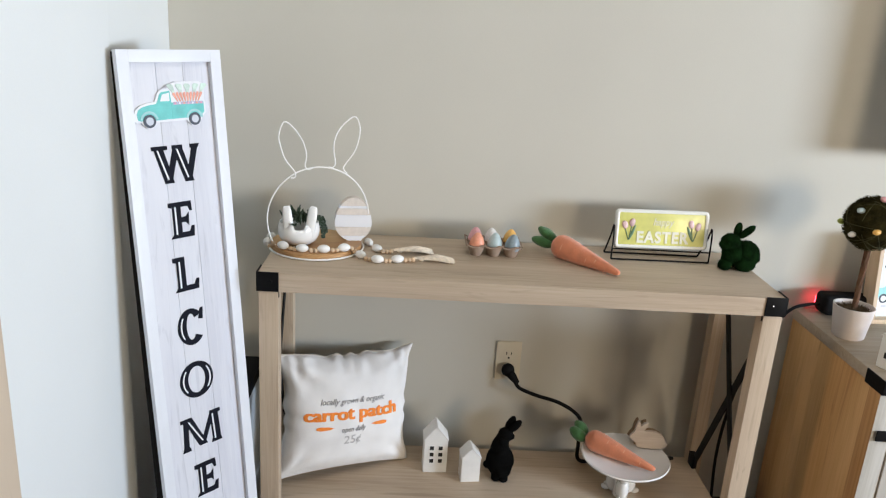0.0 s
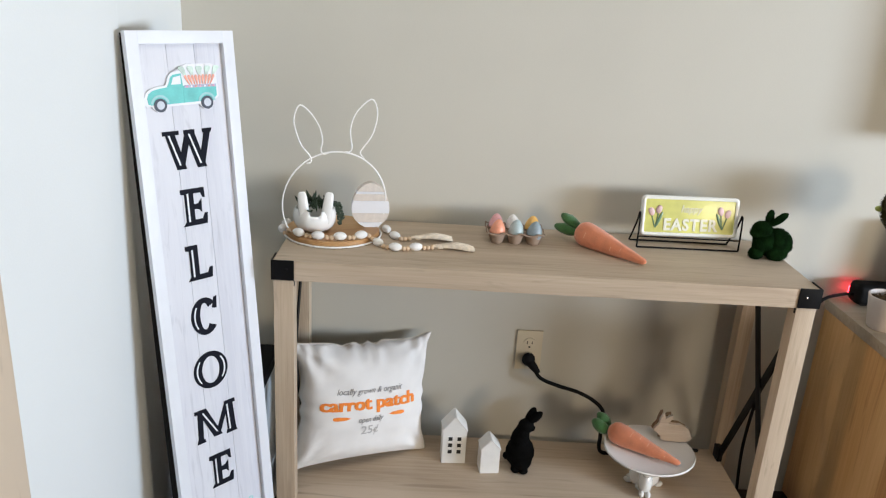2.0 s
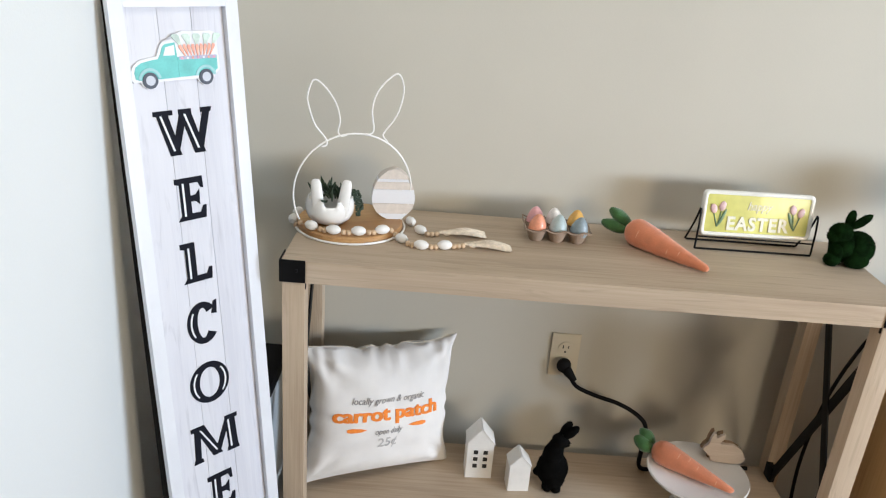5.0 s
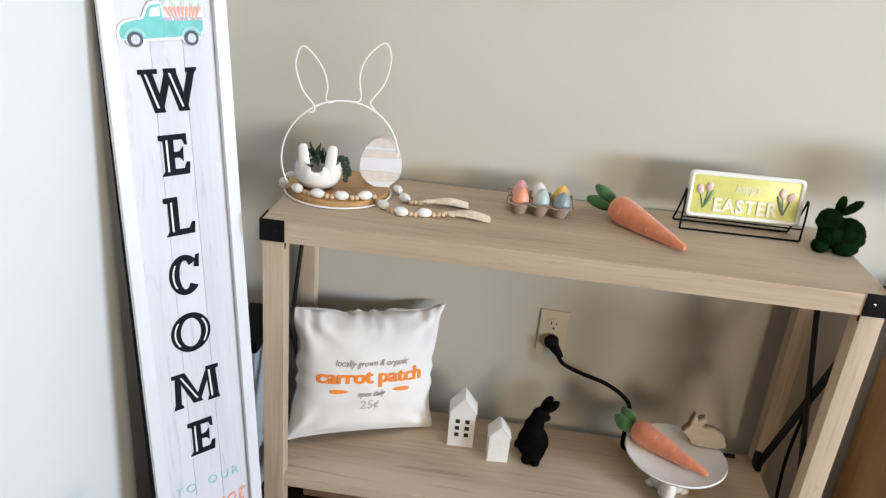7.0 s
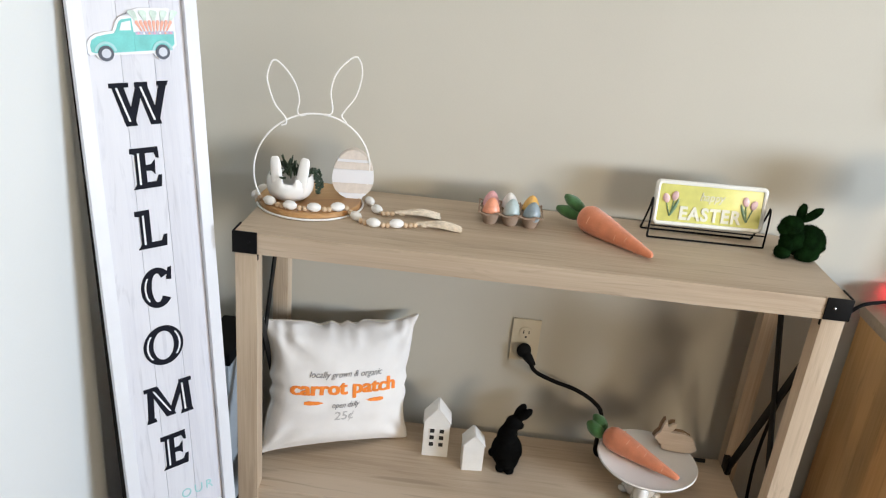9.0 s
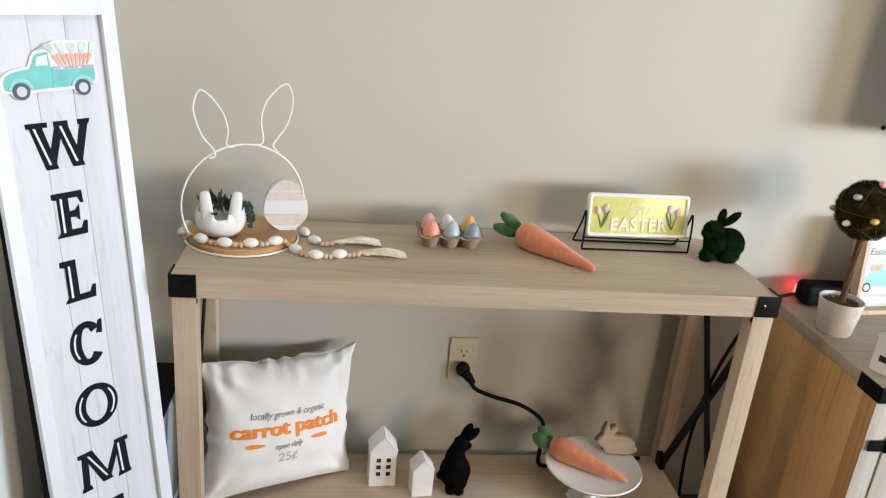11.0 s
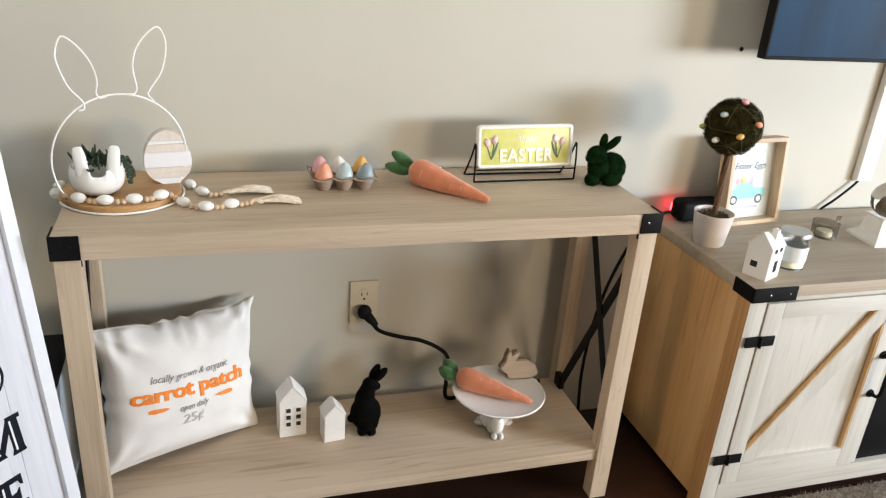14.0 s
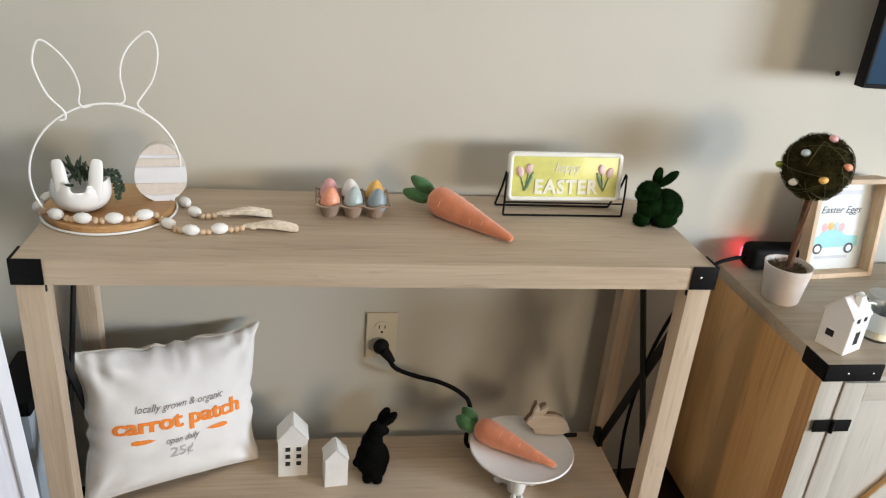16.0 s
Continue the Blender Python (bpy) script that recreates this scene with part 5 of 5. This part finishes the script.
# ---- what stands on the sideboard ----
def topiary():
    x, y = 1.421, -0.202
    t = thing("topiary", pose(x, y, BH), "moss ball topiary with pastel eggs in a blush white pot", "topiary")
    part("pot", lathe([(0, 0), (0.034, 0), (0.037, 0.003), (0.0475, 0.078), (0.0478, 0.081), (0.045, 0.081), (0.0435, 0.068), (0, 0.066)], 40), M_POT, t)
    soil = lathe([(0.0432, 0.066), (0.03, 0.072), (0.012, 0.075), (0, 0.075)], 28)
    for v in soil.verts:
        v.co.z += 0.003 * noise.noise(v.co * 120)
    bmesh.ops.recalc_face_normals(soil, faces=soil.faces)
    join(soil, fur(soil, 500, 0.010, 0.0007, 9, droop=0.9))
    part("moss_soil", soil, M_SOIL, t, "dried brown moss")
    stem = bmesh.new()
    for k in range(5):
        a = 2 * math.pi * k / 5
        tube(spline([(0.0036 * math.cos(a + 0.5 * i) * (1 + 0.15 * math.sin(2.1 * i + k)), 0.0036 * math.sin(a + 0.5 * i), 0.066 + 0.024 * i) for i in range(8)], 4), 0.0037, 8, bm=stem)
    part("stem", stem, M_BARK, t, "twisted brown vine stem")
    cz, r = 0.291, 0.0610
    c = Vector((-0.006, -0.004, cz))
    crown = ball(c, (r, r, r), u=40, v=28)
    for v in crown.verts:
        d = (v.co - c)
        v.co = c + d * (1 + 0.05 * noise.noise(d * 60) + 0.03 * noise.noise(d * 160))
    bmesh.ops.recalc_face_normals(crown, faces=crown.faces)
    crown.normal_update()
    join(crown, fur(crown, 7000, 0.0085, 0.0008, 11, droop=1.3))
    crown_ob = part("crown", crown, M_TOPIARY, t, "dark green moss ball")
    rnd = random.Random(21)
    for k in range(26):
        a = Vector((rnd.uniform(-1, 1), rnd.uniform(-1, 0.6), rnd.uniform(-0.9, 0.9))).normalized()
        b = a.orthogonal().normalized()
        b = Matrix.Rotation(rnd.uniform(0, 6.28), 3, a) @ b
        arc_len = rnd.uniform(0.4, 0.9)
        pts = [c + (a * math.cos(arc_len * s) + b * math.sin(arc_len * s)) * (r + 0.003 + 0.003 * rnd.random()) for s in (-1, -0.6, -0.2, 0.2, 0.6, 1)]
        part("grass_blade", tube(spline(pts, 3), 0.0007, 4), M_TWIG, crown_ob, smooth=0)
    for d, mat, word in (((0.22, -0.25, 0.93), "pink", "pink"), ((-0.33, -0.75, 0.50), "sky_blue", "pale blue"), ((0.80, -0.52, 0.30), "coral", "coral"), ((0.30, -0.93, -0.10), "mustard", "yellow"), ((-0.44, -0.80, -0.36), "white", "cream"), ((-0.96, -0.22, -0.10), "olive", "lime green")):
        d = rot(0, 0, -39) @ Vector(d).normalized()
        m = EGG_PAINTS.get(mat) or plain("lime_egg_paint", (0.36, 0.42, 0.08), 0.4, var=0.15)
        side = Vector((1, 0.1, rnd.uniform(-0.4, 0.4)))
        e = ball((0, 0, 0), (0.0070, 0.0070, 0.0100), u=14, v=10)
        e.transform(Matrix.Translation(c + d * (r + 0.005)) @ side.to_track_quat("Z", "Y").to_matrix().to_4x4())
        part("small_egg", e, m, crown_ob, f"{word} foam egg")
    return t


topiary()


def shadow_box():
    t = thing("box_frame", pose(1.530, -0.113, BH, -7, 0, 7), "pale wooden box frame with an aqua Easter car print", "picture frame")
    w, h, d, f = 0.188, 0.226, 0.042, 0.011
    for name, b in (("side_board", (0, f, 0, h)), ("side_board", (w - f, w, 0, h)), ("end_board", (f + 0.0003, w - f - 0.0003, 0, f)), ("end_board", (f + 0.0003, w - f - 0.0003, h - f, h))):
        part(name, box(b[0], b[1], 0, d, b[2], b[3], 0.001), M_FRAME_WOOD, t)
    pr = part("print", box(f, w - f, d - 0.010, d - 0.006, f, h - f), M_PRINT_PAPER, t, "pale blue printed sheet", smooth=0)
    y = d - 0.0105
    car = [(0.030, 0.062), (0.030, 0.086), (0.052, 0.090), (0.064, 0.106), (0.110, 0.106), (0.118, 0.092), (0.158, 0.088), (0.160, 0.064)]
    part("printed_car", slab(car, 0.0004, Matrix.Translation((0, y, 0))), M_AQUA, pr, "aqua car", smooth=0)
    for x in (0.052, 0.138):
        wl = part("printed_wheel", lathe([(0, 0), (0.0125, 0), (0.0125, 0.0005), (0, 0.0005)], 24, m=Matrix.Translation((x, y - 0.0002, 0.060)) @ rot(90)), M_TYRE, pr, smooth=0)
        part("printed_hub", lathe([(0, 0), (0.0078, 0), (0.0078, 0.0004), (0, 0.0004)], 20, m=Matrix.Translation((x, y - 0.0008, 0.060)) @ rot(90)), M_PRINT_PAPER, wl, smooth=0)
    for x, z, c in ((0.062, 0.110, "pink"), (0.078, 0.113, "mustard"), (0.094, 0.112, "sky_blue"), (0.108, 0.110, "pink")):
        part("printed_egg", ball((x, y, z), (0.008, 0.0005, 0.010), u=12, v=8), EGG_PAINTS[c], pr, smooth=0)
    part("printed_script", lettering("Easter Eggs", 0.017, Matrix.Translation((w / 2 + 0.002, y, 0.150)), 0.0, 0.0004, 0.35, fit_width=0.108), M_TYRE, pr, "dark script", smooth=0)
    for z, wd, hh in ((0.185, 0.10, 0.010), (0.036, 0.09, 0.007)):
        part("printed_bar", slab([(w / 2 - wd / 2, z), (w / 2 + wd / 2, z), (w / 2 + wd / 2, z + hh), (w / 2 - wd / 2, z + hh)], 0.0004, Matrix.Translation((0, y, 0))), M_HUB, pr, smooth=0)
    return t


shadow_box()
ceramic_house(pose(1.432, -0.385, BH, 0, 0, -66), 0.056, 0.058, 0.074, 0.106, [(-0.006, 0.032, 0.016, 0.014)], "white ceramic house lantern on the sideboard corner", True, M_CERAMIC, ((-0.010, 0.070, 0.010, 0.013), (0.012, 0.070, 0.010, 0.013), (0.002, 0.030, 0.014, 0.026)))


def jar():
    t = thing("lidded_jar", pose(1.535, -0.352, BH), "clear glass jar candle with a zinc lid and paper label", "jar")
    part("glass_jar", lathe([(0, 0), (0.031, 0), (0.034, 0.004), (0.034, 0.072), (0.031, 0.080), (0.031, 0.086), (0.0285, 0.086), (0.0285, 0.079), (0.0315, 0.071), (0.0315, 0.006), (0, 0.005)], 36), M_GLASS, t).visible_shadow = False
    part("wax", lathe([(0, 0.0055), (0.031, 0.0065), (0.031, 0.034), (0, 0.033)], 32), M_WAX, t, "cream wax")
    part("label", lathe([(0.0343, 0.022), (0.0345, 0.022), (0.0345, 0.058), (0.0343, 0.058)], 36), M_PRINT_PAPER, t, "pale paper label")
    part("lid", lathe([(0, 0.089), (0.033, 0.089), (0.0345, 0.087), (0.0345, 0.079), (0.0335, 0.0785), (0.0335, 0.0865), (0, 0.0865)], 36), M_LID, t, "brushed zinc lid")
    return t


jar()
cup = thing("tealight_cup", pose(1.765, -0.205, BH), "smoky glass tealight cup with a rabbit rim", "tealight holder")
part("glass_cup", lathe([(0, 0), (0.026, 0), (0.031, 0.005), (0.034, 0.042), (0.0315, 0.042), (0.029, 0.008), (0, 0.006)], 32), M_SMOKE_GLASS, cup).visible_shadow = False
part("tealight", lathe([(0, 0.0065), (0.0195, 0.0065), (0.0195, 0.020), (0, 0.019)], 24), M_WAX, cup, "tealight candle")
for dx in (0.026, 0.034):
    part("rim_ear", ball((dx, -0.004, 0.048), (0.004, 0.003, 0.012), m=rot(0, 10, 0), u=10, v=8), M_SMOKE_GLASS, cup)
globe = thing("glass_globe", pose(1.915, -0.235, BH), "clear glass globe on a white square base", "glass globe")
part("base", lathe([(0, 0), (0.078, 0), (0.078, 0.006), (0.050, 0.022), (0.040, 0.060), (0.045, 0.066), (0, 0.066)], 4, m=rot(0, 0, 40)), M_BISQUE, globe, "white square base", smooth=20)
part("globe", ball((0, 0, 0.108), (0.046, 0.046, 0.046), u=32, v=24), M_GLASS, globe).visible_shadow = False
part("pine_cone", ball((0, 0, 0.092), (0.018, 0.018, 0.022), u=14, v=10, rough=0.3), M_SOIL, globe, "dark scene inside")

adapter = thing("power_adapter", pose(1.47, -0.055, BH), "black power adapter with a red pilot lamp and cable", "power adapter")
part("case", box(1.415, 1.545, -0.084, -0.030, BH + 0.005, BH + 0.060, 0.022, seg=5), M_RUBBER, adapter, placed=True)
for dx in (1.445, 1.525):
    part("rubber_foot", box(dx - 0.008, dx + 0.008, -0.066, -0.046, BH, BH + 0.007), M_RUBBER, adapter, placed=True)
part("pilot_lamp", box(1.4185, 1.440, -0.0295, -0.027, BH + 0.016, BH + 0.040, 0.001), M_RED_LED, adapter, "glowing red pilot lamp", placed=True)
part("cord", tube(spline([(1.428, -0.058, BH + 0.028), (1.385, -0.062, BH + 0.026), (1.330, -0.068, BH + 0.004), (1.270, -0.075, 0.52), (1.225, -0.080, 0.38), (1.205, -0.085, 0.20), (1.21, -0.10, 0.02)], 8), 0.0042, 8), M_RUBBER, adapter, placed=True)


# ---- the television and its cable cover ----
tv = thing("television", pose(2.05, -0.09, 1.05), "wall mounted black flat television with a blue reflection painted on its screen", "television")
part("screen", box(1.522, 2.587, -0.1315, -0.1285, 1.053, 1.662), M_SCREEN, tv, "dark screen with a blue reflection put in as glow", placed=True, smooth=0)
for a, b, c, d in ((1.516, 1.5218, 1.0445, 1.672), (2.5872, 2.593, 1.0445, 1.672), (1.522, 2.587, 1.0445, 1.0528), (1.522, 2.587, 1.6622, 1.672)):
    part("bezel", box(a, b, -0.1345, -0.105, c, d, 0.001), M_RUBBER, tv, placed=True)
part("rear_case", box(1.56, 2.54, -0.128, -0.07, 1.10, 1.62, 0.008), M_RUBBER, tv, placed=True)
part("wall_bracket", box(1.85, 2.25, -0.07, -0.001, 1.22, 1.50, 0.003), M_BLACK, tv, placed=True)
cover = thing("cable_cover", pose(2.045, 0, 0.87), "white plastic cable cover on the wall under the television", "cable cover")
part("channel", box(2.018, 2.070, -0.022, -0.0005, 0.695, 1.06, 0.004), M_TRIM, cover, placed=True)
part("cable", tube(spline([(2.040, -0.012, 0.700), (2.010, -0.016, 0.675), (1.96, -0.016, 0.635), (1.925, -0.012, 0.605), (1.915, -0.010, 0.55), (1.91, -0.010, 0.30)], 6), 0.0035, 8), M_RUBBER, cover, "thin black cable", placed=True)
single("wall_screw", ball((1.549, -0.003, 1.047), (0.0055, 0.004, 0.0055), u=14, v=10), M_BLACK, "black screw head in the wall", "screw", base=(1.549, -0.003, 1.047))


# ---- the rug ----
rnd = random.Random(31)
rug_bm = bmesh.new()
for k in range(26000):
    x, y = 1.40 + 1.0 * rnd.random(), -0.465 - 0.42 * rnd.random()
    z, a = 0.006, rnd.uniform(0, 6.28)
    lean = Vector((rnd.uniform(-0.010, 0.010), rnd.uniform(-0.010, 0.010), rnd.uniform(0.008, 0.016)))
    s = Vector((math.cos(a), math.sin(a), 0)) * 0.0012
    p = Vector((x, y, z))
    rug_bm.faces.new([rug_bm.verts.new(q) for q in (p - s, p + s, p + lean)])
rug = thing("shag_rug", pose(1.9, -1.2, 0), "taupe shag rug in front of the sideboard", "rug")
part("rug_base", box(1.39, 3.2, -2.4, -0.462, 0.0, 0.008, 0.003), M_RUG, rug, placed=True)
pile = part("rug_tuft_field", rug_bm, M_RUG, rug, placed=True, smooth=0)
tagged(pile, kind="stuff")
